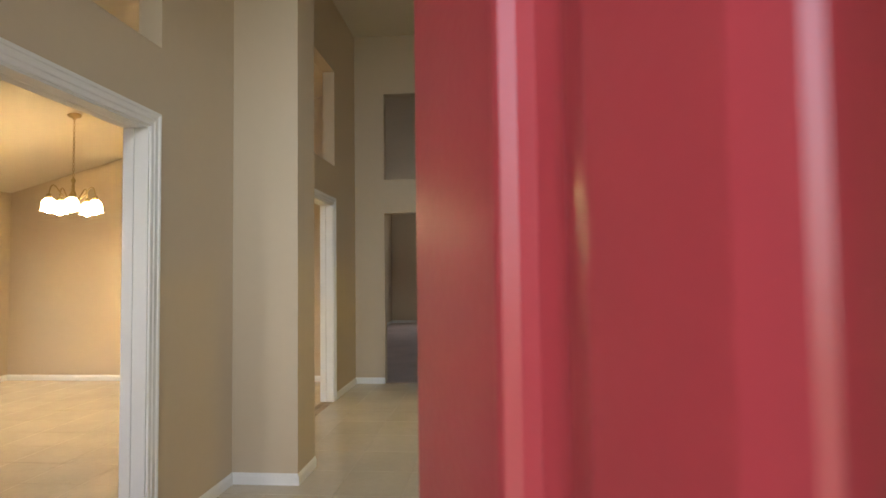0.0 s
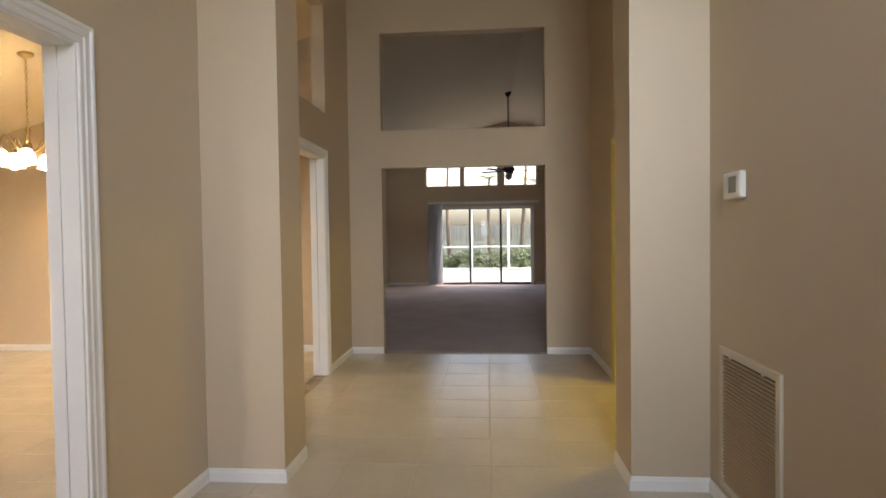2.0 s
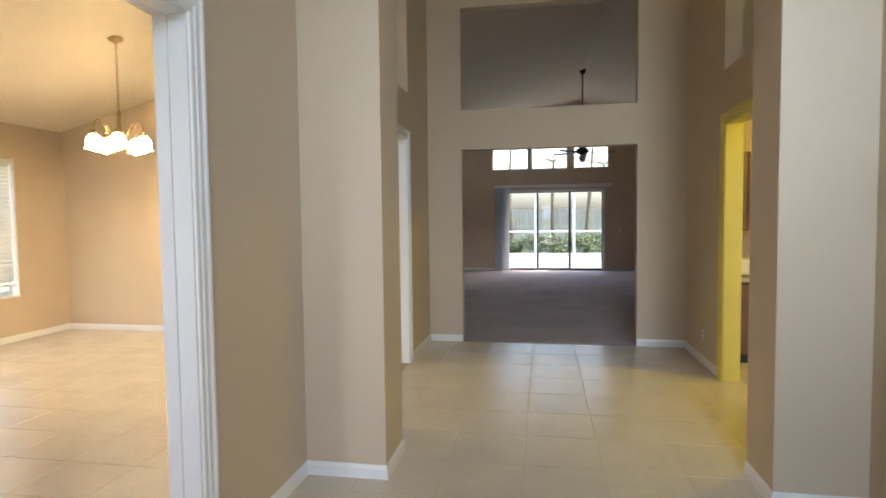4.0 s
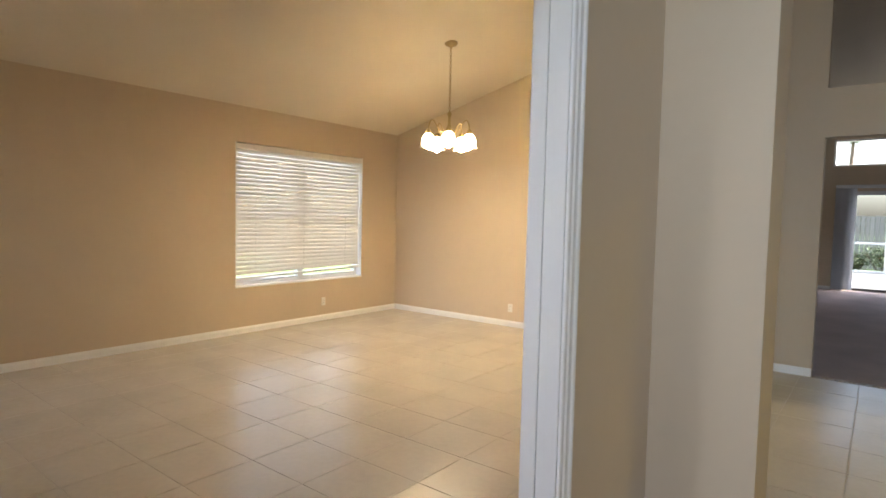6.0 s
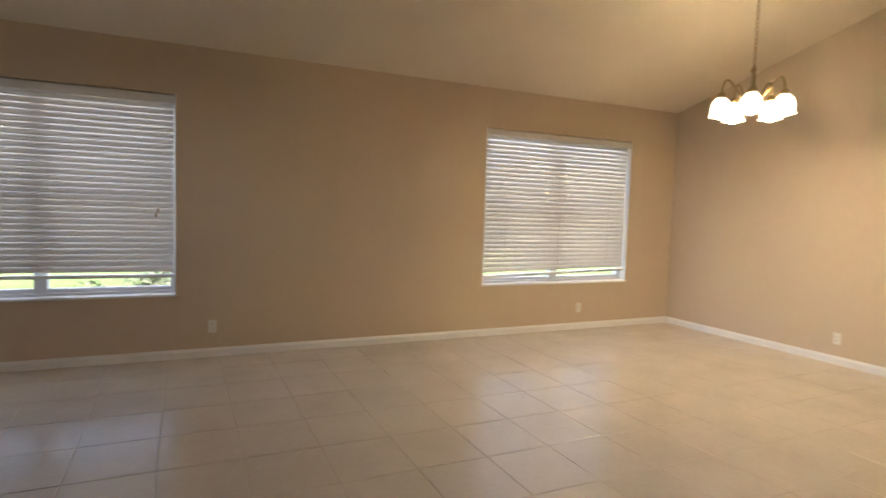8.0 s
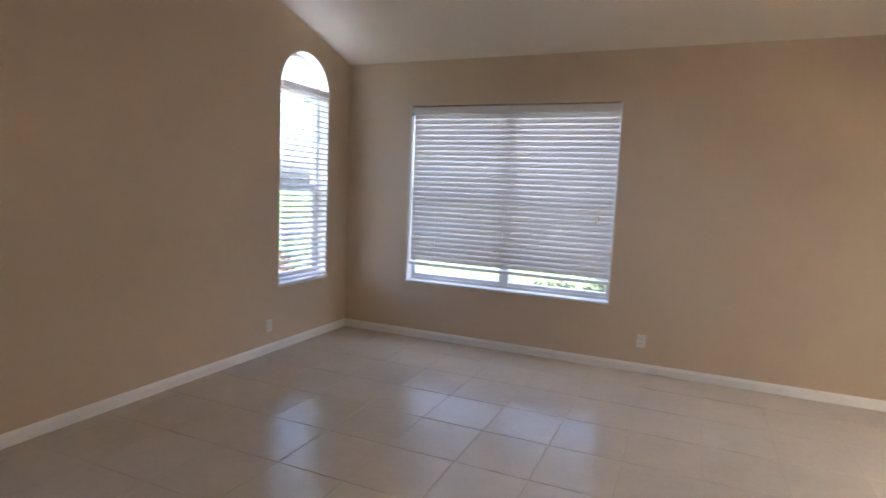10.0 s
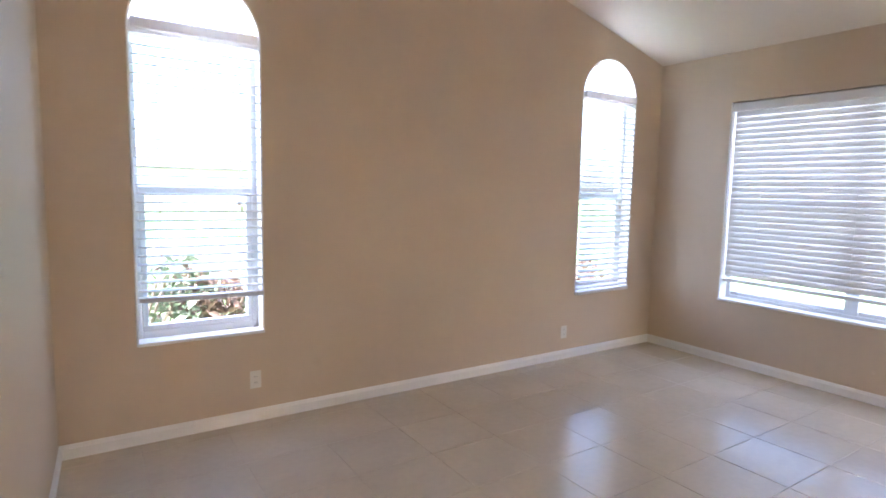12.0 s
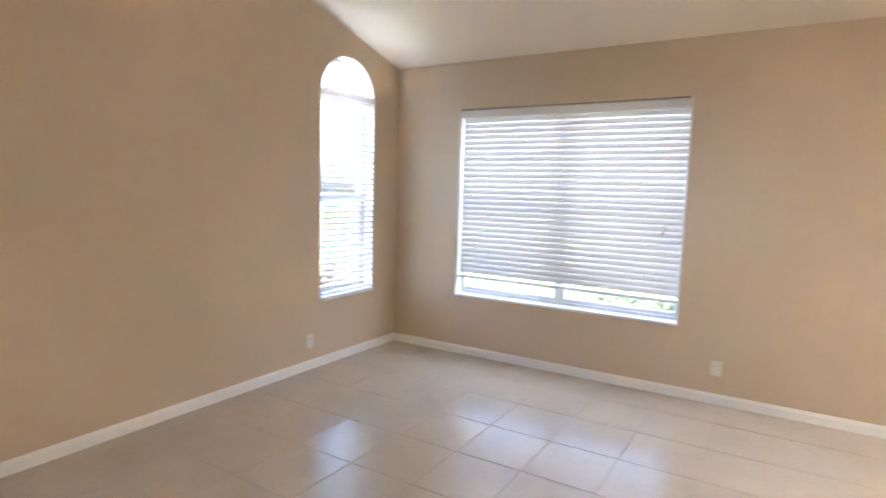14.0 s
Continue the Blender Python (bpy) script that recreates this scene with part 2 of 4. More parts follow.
structure(part("wall_hall_end", slab("y", HALL_N, HALL_N + 0.15, HALL_W, HALL_E + 2.6, -0.06, CEIL_Z + 0.1,
                                     [(END_W, END_E, -0.06, 2.43), (END_W, END_E, 2.915, 4.17)]), PAINT),
          "tan painted end wall with a doorway and a high square opening", "wall")
structure(part("wall_hall_front", slab("y", HALL_S - 0.15, HALL_S, HALL_W, HALL_E, -0.06, CEIL_Z + 0.1, [(-0.49, 0.49, -0.06, 2.46), (-1.05, 1.05, 2.95, 4.15)]), PAINT),
          "tan painted front wall with the entrance doorway", "wall")
structure(part("wall_west", slab("x", ROOM_W - 0.2, ROOM_W, ROOM_S - 0.2, ROOM_N + 0.15, -0.06, EAVE + 0.06,
                                 [(*WIN_NORTH, SILL, W_TOP), (*WIN_SOUTH, SILL, W_TOP)]), PAINT), "tan painted living room wall with two wide windows", "wall")
structure(part("wall_north", slab("y", ROOM_N, ROOM_N + 0.15, ROOM_W, HALL_W, -0.06, 6.0, (), lambda x: ceil_z(x) + 0.05), PAINT),
          "tan painted gable wall of the living room", "wall")


def arch_wall():
    holes = [(c - ARCH_R, c + ARCH_R, ARCH_SILL, SPRING + ARCH_R) for c in ARCHES]
    y0, y1 = ROOM_S - 0.2, ROOM_S
    bm = slab("y", y0, y1, ROOM_W, HALL_W, -0.06, 6.0, holes, lambda x: ceil_z(x) + 0.05)
    n = 20
    for c in ARCHES:
        for side in (-1, 1):
            pts = [(c + side * ARCH_R * math.sin(math.pi / 2 * i / n), SPRING + ARCH_R * math.cos(math.pi / 2 * i / n)) for i in range(n + 1)]
            for (xa, za), (xb, zb) in zip(pts, pts[1:]):
                for y in (y0, y1):
                    q = [(xa, y, za), (xb, y, zb), (xb, y, SPRING + ARCH_R), (xa, y, SPRING + ARCH_R)]
                    if abs(za - SPRING - ARCH_R) < 1e-6:
                        q = q[:3]
                    bm.faces.new([bm.verts.new(p) for p in q])
                bm.faces.new([bm.verts.new(p) for p in ((xa, y0, za), (xb, y0, zb), (xb, y1, zb), (xa, y1, za))])
    return bm


structure(part("wall_south", arch_wall(), PAINT), "tan painted gable wall with two arched windows", "wall")


def skew_wall():
    """The thick wall between the entrance and the living room, its room side a little out of square."""
    bm = bmesh.new()
    ring = [(-2.10, ROOM_S), (ROOM_E, 1.2), (HALL_W, 1.2), (HALL_W, ROOM_S)]
    lo, hi = [bm.verts.new((x, y, -0.06)) for x, y in ring], [bm.verts.new((x, y, CEIL_Z + 0.1)) for x, y in ring]
    bm.faces.new(lo), bm.faces.new(hi)
    for i in range(4):
        j = (i + 1) % 4
        bm.faces.new([lo[i], lo[j], hi[j], hi[i]])
    return bm


structure(part("wall_entry_side", skew_wall(), PAINT), "tan painted wall beside the entrance", "wall")

# ceilings
def ceiling_room():
    bm = bmesh.new()
    x0, x1, y0, y1 = ROOM_W - 0.2, ROOM_E + 0.02, ROOM_S - 0.2, ROOM_N + 0.15
    v = [bm.verts.new((x, y, ceil_z(x) + d)) for x in (x0, x1) for y in (y0, y1) for d in (0, 0.15)]
    for f in ((0, 1, 3, 2), (4, 6, 7, 5), (0, 4, 5, 1), (2, 3, 7, 6), (0, 2, 6, 4), (1, 5, 7, 3)):
        bm.faces.new([v[i] for i in f])
    return bm


structure(part("ceiling_living", ceiling_room(), CEIL), "cream textured sloping ceiling", "ceiling")
structure(part("ceiling_hall", block(ROOM_E + 0.02, HALL_E + 2.75, HALL_S - 0.2, HALL_N + 0.15, CEIL_Z, CEIL_Z + 0.2), CEIL), "cream textured high flat ceiling", "ceiling")

# columns at the middle of the hall
for nm, x0, x1 in (("column_left", HALL_W, PIER_L), ("column_right", PIER_R, HALL_E)):
    structure(part(nm, block(x0, x1, PIER_S, PIER_N, -0.06, CEIL_Z), PAINT), "tan painted square wall pier from floor to ceiling", "pier")

# family room shell
FAM_W, FAM_E, FAM_N = -3.1, 4.0, 18.1
RIDGE_X, RIDGE_Z, FAM_EAVE = 0.56, 4.94, 4.00
def fam_top(x):
    return RIDGE_Z - abs(x - RIDGE_X) * (RIDGE_Z - FAM_EAVE) / (RIDGE_X - FAM_W)
SLIDER = (-1.56, 1.345, 0.0, 2.40)
CLERE = [(-1.935, -0.85), (-0.775, 0.285), (0.44, 1.455)]
bm = slab("y", FAM_N, FAM_N + 0.2, FAM_W, FAM_E, -0.06, 6.0, [(SLIDER[0], SLIDER[1], -0.06, SLIDER[3])] + [(a, b, 3.00, 3.65) for a, b in CLERE] + [(RIDGE_X, RIDGE_X + 0.001, 5.5, 5.6)], fam_top)
structure(part("wall_family_end", bm, PAINT), "tan painted gable wall with a sliding door and high windows", "wall")
structure(part("wall_family_left", block(FAM_W - 0.15, FAM_W, HALL_N, FAM_N + 0.2, -0.06, 4.3), PAINT), "tan painted family room wall", "wall")
structure(part("wall_family_right", block(FAM_E, FAM_E + 0.15, HALL_N, FAM_N + 0.2, -0.06, 4.5), PAINT), "tan painted family room wall", "wall")
bm = bmesh.new()
for x0, x1 in ((FAM_W - 0.1, RIDGE_X), (RIDGE_X, FAM_E + 0.1)):
    v = [bm.verts.new((x, y, fam_top(x) + d)) for x in (x0, x1) for y in (HALL_N + 0.15, FAM_N + 0.2) for d in (0, 0.12)]
    for f in ((0, 1, 3, 2), (4, 6, 7, 5), (0, 4, 5, 1), (2, 3, 7, 6), (0, 2, 6, 4), (1, 5, 7, 3)):
        bm.faces.new([v[i] for i in f])
structure(part("ceiling_family", bm, CEIL), "cream vaulted ceiling", "ceiling")
structure(part("ground", block(-150, 150, -150, 150, -0.5, -0.10), LAWN), "green lawn around the house", "ground")


# ---- trim ----
def baseboard(name, ax, ay, bx, by, h=0.085, d=0.014):
    """A moulded skirting along a wall foot from a to b; it stands out to the left of that way."""
    way = Vector((bx - ax, by - ay, 0))
    n = Vector((-way.y, way.x, 0)).normalized()
    prof = [(0.001, 0.0), (d, 0.0), (d, h * 0.72), (d * 0.75, h * 0.80), (d * 0.55, h * 0.93), (d * 0.3, h), (0.001, h)]
    bm = bmesh.new()
    ends = [[bm.verts.new(Vector((x, y, z + 0.001)) + n * o) for o, z in prof] for x, y in ((ax, ay), (bx, by))]
    bm.faces.new(ends[0]), bm.faces.new(list(reversed(ends[1])))
    for i in range(len(prof)):
        j = (i + 1) % len(prof)
        bm.faces.new([ends[0][i], ends[0][j], ends[1][j], ends[1][i]])
    return structure(part(name, bm, TRIM), "white painted moulded baseboard along the tan wall", "baseboard")


CW = 0.09
for run in (
    (ROOM_W, ROOM_N, ROOM_W, ROOM_S), (ROOM_E, ROOM_N, ROOM_W, ROOM_N), (ROOM_W, ROOM_S, -2.10, ROOM_S), (-2.10, ROOM_S, ROOM_E, 1.2), (ROOM_E, 1.2, ROOM_E, OPEN1[0] - CW),
    (ROOM_E, OPEN1[1] + CW, ROOM_E, OPEN2[0] - CW), (ROOM_E, OPEN2[1] + CW, ROOM_E, ROOM_N),
    (HALL_W, PIER_S, HALL_W, OPEN1[1] + CW), (PIER_L, PIER_S, HALL_W, PIER_S), (PIER_L, PIER_N, PIER_L, PIER_S - 0.014), (HALL_W, PIER_N, PIER_L, PIER_N),
    (HALL_W, OPEN2[0] - CW, HALL_W, PIER_N), (HALL_W, HALL_N, HALL_W, OPEN2[1] + CW), (END_W, HALL_N, HALL_W, HALL_N), (HALL_E, HALL_N, END_E, HALL_N),
    (HALL_E, OPEN3[1] + CW, HALL_E, HALL_N), (HALL_E, PIER_N, HALL_E, OPEN3[0] - CW), (PIER_R, PIER_N, HALL_E, PIER_N), (PIER_R, PIER_S - 0.014, PIER_R, PIER_N),
    (HALL_E, PIER_S, PIER_R, PIER_S), (HALL_E, HALL_S, HALL_E, PIER_S), (HALL_W, OPEN1[0] - CW, HALL_W, HALL_S),
    (FAM_W, FAM_N, FAM_W, HALL_N + 0.15), (SLIDER[0] - 0.05, FAM_N, FAM_W, FAM_N), (FAM_E, FAM_N, SLIDER[1] + 0.05, FAM_N), (FAM_E, HALL_N + 0.15, FAM_E, FAM_N),
):
    baseboard("baseboard", *run)


def casing_bar(bm, a, b, width_dir, out_dir):
    """A stepped, fluted moulding from a to b."""
    prof = [(0, 0), (0, 0.010), (0.006, 0.013), (0.014, 0.013), (0.018, 0.009), (0.030, 0.010), (0.036, 0.016), (0.048, 0.016), (0.053, 0.012), (0.066, 0.014),
            (0.072, 0.021), (0.084, 0.023), (CW, 0.019), (CW, 0)]
    w, o = Vector(width_dir), Vector(out_dir)
    mitre = (Vector(b[0]) - Vector(a[0])).normalized()
    rows = []
    for (pt, cut) in (a, b):
        rows.append([bm.verts.new(Vector(pt) + w * u + o * (v + 0.001) + mitre * cut * u) for u, v in prof])
    for i in range(len(prof) - 1):
        bm.faces.new([rows[0][i], rows[0][i + 1], rows[1][i + 1], rows[1][i]])
    bm.faces.new(rows[0]), bm.faces.new(list(reversed(rows[1])))


def cased_opening(name, y0, y1, xa, xb, top, mat, label, sides=(1, -1)):
    """White lining boards and mouldings round an opening in a wall across x, from xa (room) to xb (hall)."""
    thing = empty(name, (xa + xb) / 2, (y0 + y1) / 2, 0)
    structure(thing, label, "door casing")
    inv = thing.matrix_basis.inverted()
    mid = (xa + xb) / 2

    def add(nm, bm, lab=""):
        ob = part(nm, bm, mat, thing, lab)
        ob.matrix_basis = inv
        return ob

    for yy, d in ((y0, 1), (y1, -1)):
        for c0, c1 in ((xa - 0.002, mid - 0.012), (mid - 0.008, xb + 0.002)):
            y_in = yy + d * 0.018
            add("jamb_board", block(c0, c1, min(yy, y_in), max(yy, y_in), 0.0, top, 0.002, 1))
    for c0, c1 in ((xa - 0.002, mid - 0.012), (mid - 0.008, xb + 0.002)):
        add("head_board", block(c0, c1, y0 + 0.018, y1 - 0.018, top - 0.018, top, 0.002, 1))
    for x, o in ((xb, 1), (xa, -1)):
        for yy, d in ((y0 + 0.006, -1), (y1 - 0.006, 1)):
            bm = bmesh.new()
            casing_bar(bm, ((x, yy, 0.0), 0), ((x, yy, top - 0.006), 1), (0, d, 0), (o, 0, 0))
            add("side_casing", bm)
        bm = bmesh.new()
        casing_bar(bm, ((x, y0 + 0.006, top - 0.006), -1), ((x, y1 - 0.006, top - 0.006), 1), (0, 0, 1), (o, 0, 0))
        add("head_casing", bm)
    return thing


cased_opening("door_1", *OPEN1, ROOM_E, HALL_W, OPEN_H, TRIM, "white moulded casing and panelled jamb of an open doorway")
cased_opening("door_2", *OPEN2, ROOM_E, HALL_W, OPEN_H, TRIM, "white moulded casing and jamb of a second open doorway")


def simple_lining():
    thing = empty("door_3", HALL_E + 0.075, 5.90, 0)
    structure(thing, "yellow casing of the kitchen doorway", "door casing")
    inv = thing.matrix_basis.inverted()
    for nm, dims in (("jamb_board", (HALL_E - 0.004, HALL_E + 0.154, OPEN3[1] - 0.018, OPEN3[1], 0.0, OPEN_H)), ("jamb_board", (HALL_E - 0.004, HALL_E + 0.154, OPEN3[0], OPEN3[0] + 0.018, 0.0, OPEN_H)),
                     ("head_board", (HALL_E - 0.004, HALL_E + 0.154, OPEN3[0] + 0.018, OPEN3[1] - 0.018, OPEN_H - 0.018, OPEN_H))):
        part(nm, block(*dims, 0.002, 1), GREEN_TRIM, thing).matrix_basis = inv
    for yy, d in ((OPEN3[0] + 0.006, -1), (OPEN3[1] - 0.006, 1)):
        bm = bmesh.new()
        casing_bar(bm, ((HALL_E, yy, 0.0), 0), ((HALL_E, yy, OPEN_H - 0.006), 1), (0, d, 0), (-1, 0, 0))
        part("side_casing", bm, GREEN_TRIM, thing).matrix_basis = inv
    bm = bmesh.new()
    casing_bar(bm, ((HALL_E, OPEN3[0] + 0.006, OPEN_H - 0.006), -1), ((HALL_E, OPEN3[1] - 0.006, OPEN_H - 0.006), 1), (0, 0, 1), (-1, 0, 0))
    part("head_casing", bm, GREEN_TRIM, thing).matrix_basis = inv


simple_lining()


# ---- front door ----


def front_door():
    """Six-panel leaf, hinged at its local origin, lying along +x; the outer face is local +y."""
    w, h, t = 0.893, 2.40, 0.045
    door = empty("front_door", 0.490, -0.042, 0.012, 117.8)
    tagged(door, "red painted six-panel front door standing half open", "door")
    xs = [(0.15, 0.41), (0.483, 0.743)]
    zs = [(0.22, 0.86), (1.02, 1.98), (2.09, 2.27)]
    holes = [(a, b, c, d) for a, b in xs for c, d in zs]
    part("door_leaf", slab("y", 0.0, t, 0.0, w, 0.0, h, holes), DOOR_RED, door)
    for a, b, c, d in holes:
        for face, y_out, s in ((0, 0.0, 1), (1, t, -1)):
            bm = bmesh.new()
            steps = [(0.0, 0.0), (0.004, -0.005), (0.010, -0.008), (0.018, -0.007), (0.026, 0.001), (0.036, 0.008), (0.050, 0.012), (0.058, 0.013), (0.064, 0.009), (0.088, 0.003)]
            rings = []
            for inset, dep in steps:
                rings.append([bm.verts.new((x, y_out + s * dep, z)) for x, z in ((a + inset, c + inset), (b - inset, c + inset), (b - inset, d - inset), (a + inset, d - inset))])
            for r0, r1 in zip(rings, rings[1:]):
                for i in range(4):
                    j = (i + 1) % 4
                    bm.faces.new([r0[i], r0[j], r1[j], r1[i]])
            bm.faces.new(rings[-1])
            part("raised_panel", bm, DOOR_RED, door)
    for y, s in ((0.0, -1),):
        bm = bmesh.new()
        bmesh.ops.create_uvsphere(bm, u_segments=16, v_segments=10, radius=0.027, matrix=Matrix.Translation((w - 0.065, y + s * 0.06, 0.95)))
        bmesh.ops.create_cone(bm, cap_ends=True, segments=16, radius1=0.03, radius2=0.014, depth=0.05,
                              matrix=Matrix.Translation((w - 0.065, y + s * 0.025, 0.95)) @ pose(0, 0, 0, -90 * s, 0, 0))
        part("door_knob", bm, BRASS, door, "brass door knob", True)
    for z in (0.25, 1.2, 2.15):
        part("hinge", block(-0.012, 0.0, -0.004, t + 0.004, z - 0.05, z + 0.05, 0.002, 1), BRASS, door, "brass hinge")
    return door


front_door()
frame_thing = empty("door_4", 0.0, HALL_S - 0.075, 0)
structure(frame_thing, "white painted frame of the front doorway", "door frame")
for nm, dims in (("jamb_board", (-0.49, -0.465, -0.07, 0.07, 0.0, 2.45)), ("jamb_board", (0.47, 0.489, -0.07, 0.05, 0.0, 2.45)), ("head_board", (-0.465, 0.47, -0.07, 0.07, 2.435, 2.459))):
    part(nm, block(*dims, 0.002, 1), TRIM, frame_thing)


# ---- windows ----
tw = empty("window_9", 0.0, HALL_S - 0.075, 0)
structure(tw, "white framed window high above the front door", "window")
for nm, d in (("window_frame", (-1.05, -1.0, -0.05, 0.02, 2.95, 4.15)), ("window_frame", (1.0, 1.05, -0.05, 0.02, 2.95, 4.15)), ("window_frame", (-1.0, 1.0, -0.05, 0.02, 2.95, 3.0)),
              ("window_frame", (-1.0, 1.0, -0.05, 0.02, 4.10, 4.15))):
    part(nm, block(*d, 0.004, 1), VINYL, tw)
part("pane", block(-1.0, 1.0, -0.02, -0.016, 3.0, 4.10), GLASS, tw).visible_shadow = False


def wood_blind(name, x, y, rz, width, z_top, z_bot, tilt, label, pitch=0.053, slat_w=0.055, slope=0.0, wand=True, cord_side=1):
    """A horizontal blind. Local x runs along the window, local y points into the room."""
    blind = empty(name, x, y, 0, rz)
    tagged(blind, label, "window blind", group="window blinds")
    part("valance", block(-width / 2, width / 2, -0.010, 0.024, z_top - 0.07, z_top, 0.004, 2), BLIND, blind)
    # Wide blinds: rail coloured dark and raised to stand for the shadow gap above.
    part("head_rail", block(-width / 2 + 0.01, width / 2 - 0.01, -0.055, -0.014, z_top - 0.05, z_top + 0.008, 0.003, 1), BRONZE_AND_GAP if width > 1.5 else BLIND, blind)
    bm = bmesh.new()
    n = 5
    rows = []
    for xx in (-width / 2 + 0.006, width / 2 - 0.006):
        up = [bm.verts.new((xx, (i / n - 0.5) * slat_w, 0.0019 + 0.003 * (1 - (2 * i / n - 1) ** 2))) for i in range(n + 1)]
        dn = [bm.verts.new((xx, (i / n - 0.5) * slat_w, -0.0019 + 0.003 * (1 - (2 * i / n - 1) ** 2))) for i in range(n + 1)]
        rows.append((up, dn))
    (u0, d0), (u1, d1) = rows
    for i in range(n):
        bm.faces.new([u0[i], u0[i + 1], u1[i + 1], u1[i]])
        bm.faces.new([d0[i], d1[i], d1[i + 1], d0[i + 1]])
    bm.faces.new([u0[0], u1[0], d1[0], d0[0]]), bm.faces.new([u0[n], d0[n], d1[n], u1[n]])
    bm.faces.new(u0 + d0[::-1]), bm.faces.new(u1[::-1] + d1)
    me = mesh_of("slat", bm, BLIND, False)
    z = z_top - 0.09
    rnd = random.Random(len(name) + int(100 * abs(x)))
    while z > z_bot + 0.028:
        low = z - z_bot
        sl = slope * max(0.0, 1 - low / 0.30)
        shared("slat", me, blind, pose(0, -0.034, z, tilt + rnd.uniform(-1.6, 1.6), math.degrees(-sl / width), 0))
        z -= pitch
    rail = part("bottom_rail", block(-width / 2 + 0.004, width / 2 - 0.004, -0.030, 0.028, -0.015, 0.015, 0.005, 2), BLIND, blind)
    rail.matrix_basis = pose(0, -0.034, z_bot, 0, math.degrees(-slope / width), 0)
    for fx in (-0.36, 0.0, 0.36) if width > 1.5 else (-0.32, 0.32):
        bm = bmesh.new()
        for yy in (-0.062, -0.006):
            box(bm, fx * width - 0.001, fx * width + 0.001, yy - 0.001, yy + 0.001, z_bot, z_top - 0.05)
        part("ladder_cord", bm, BLIND, blind)
    if wand:
        bm = bmesh.new()
        cx = cord_side * (width / 2 - 0.13)
        box(bm, cx - 0.0015, cx + 0.0015, 0.004, 0.007, z_top - 1.02, z_top - 0.075)
        box(bm, cx + 0.016, cx + 0.019, 0.004, 0.007, z_top - 1.06, z_top - 0.075)
        part("pull_cord", bm, BLIND, blind)
        for k, dz in ((0.0, 1.02), (0.0175, 1.06)):
            bm = bmesh.new()
            bmesh.ops.create_cone(bm, cap_ends=True, segments=12, radius1=0.011, radius2=0.004, depth=0.04, matrix=Matrix.Translation((cx + k, 0.0055, z_top - dz - 0.02)))
            part("tassel", bm, BRASS, blind, "small tan cord tassel")
    return blind


def wide_window(name, y0, y1):
    win = empty(name, ROOM_W, (y0 + y1) / 2, 0)
    structure(win, "white framed double single-hung window in the tan wall", "window")
    hw = (y1 - y0) / 2
    xo, xi = -0.19, -0.115

    def add(nm, dims, mat=VINYL, bev=0.004):
        return part(nm, block(*dims, bev, 1), mat, win)

    add("window_frame", (xo, xi, -hw, -hw + 0.05, SILL, W_TOP)), add("window_frame", (xo, xi, hw - 0.05, hw, SILL, W_TOP))
    add("window_frame", (xo, xi, -hw + 0.05, hw - 0.05, W_TOP - 0.05, W_TOP)), add("window_frame", (xo, xi, -hw + 0.05, hw - 0.05, SILL, SILL + 0.045))
    add("mullion", (xo, xi + 0.006, -0.05, 0.05, SILL + 0.045, W_TOP - 0.05))
    zm = (SILL + W_TOP) / 2
    for a, b in ((-hw + 0.05, -0.05), (0.05, hw - 0.05)):
        add("meeting_rail", (xo + 0.01, xi - 0.008, a, b, zm - 0.028, zm + 0.028))
        add("sash_rail", (xo + 0.02, xi - 0.004, a, b, SILL + 0.047, SILL + 0.082))
        for z0, z1, dx in ((SILL + 0.082, zm - 0.028, 0.0), (zm + 0.028, W_TOP - 0.05, -0.02)):
            pane = add("pane", (-0.150 + dx, -0.146 + dx, a, b, z0, z1), GLASS, 0)
            pane.visible_shadow = False
    # white returns and sill
    add("jamb_return", (-0.112, 0.0015, -hw + 0.0005, -hw + 0.012, SILL, W_TOP), TRIM, 0.002)
    add("jamb_return", (-0.112, 0.0015, hw - 0.012, hw - 0.0005, SILL, W_TOP), TRIM, 0.002)
    add("head_return", (-0.112, -0.045, -hw + 0.012, hw - 0.012, W_TOP - 0.010, W_TOP - 0.0005), TRIM, 0.002)
    add("window_sill", (-0.112, 0.016, -hw - 0.0, hw, SILL - 0.004, SILL + 0.018), TRIM, 0.004)
    return win


wide_window("window_1", *WIN_NORTH)
wide_window("window_2", *WIN_SOUTH)
BLIND_W = "white faux-wood slat blind lowered in a wide window, slats closed"
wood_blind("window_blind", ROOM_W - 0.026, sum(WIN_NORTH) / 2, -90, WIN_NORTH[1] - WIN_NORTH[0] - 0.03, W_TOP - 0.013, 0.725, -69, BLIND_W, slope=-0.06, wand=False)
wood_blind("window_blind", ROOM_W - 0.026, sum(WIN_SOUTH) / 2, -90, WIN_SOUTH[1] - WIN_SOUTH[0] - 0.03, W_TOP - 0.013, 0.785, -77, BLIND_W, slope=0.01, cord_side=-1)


def arch_ring(bm, r0, r1, y0, y1, n=28):
    """A half ring over z = SPRING, from radius r0 to r1."""
    prev = None
    for i in range(n + 1):
        a = math.pi * i / n
        row = [bm.verts.new((r * math.cos(a), y, SPRING + r * math.sin(a))) for r in (r0, r1) for y in (y0, y1)]
        if prev:
            for p, q in ((0, 1), (1, 3), (3, 2), (2, 0)):
                bm.faces.new([prev[p], prev[q], row[q], row[p]])
        else:
            bm.faces.new([row[0], row[1], row[3], row[2]])
        prev = row
    bm.faces.new([prev[0], prev[2], prev[3], prev[1]])


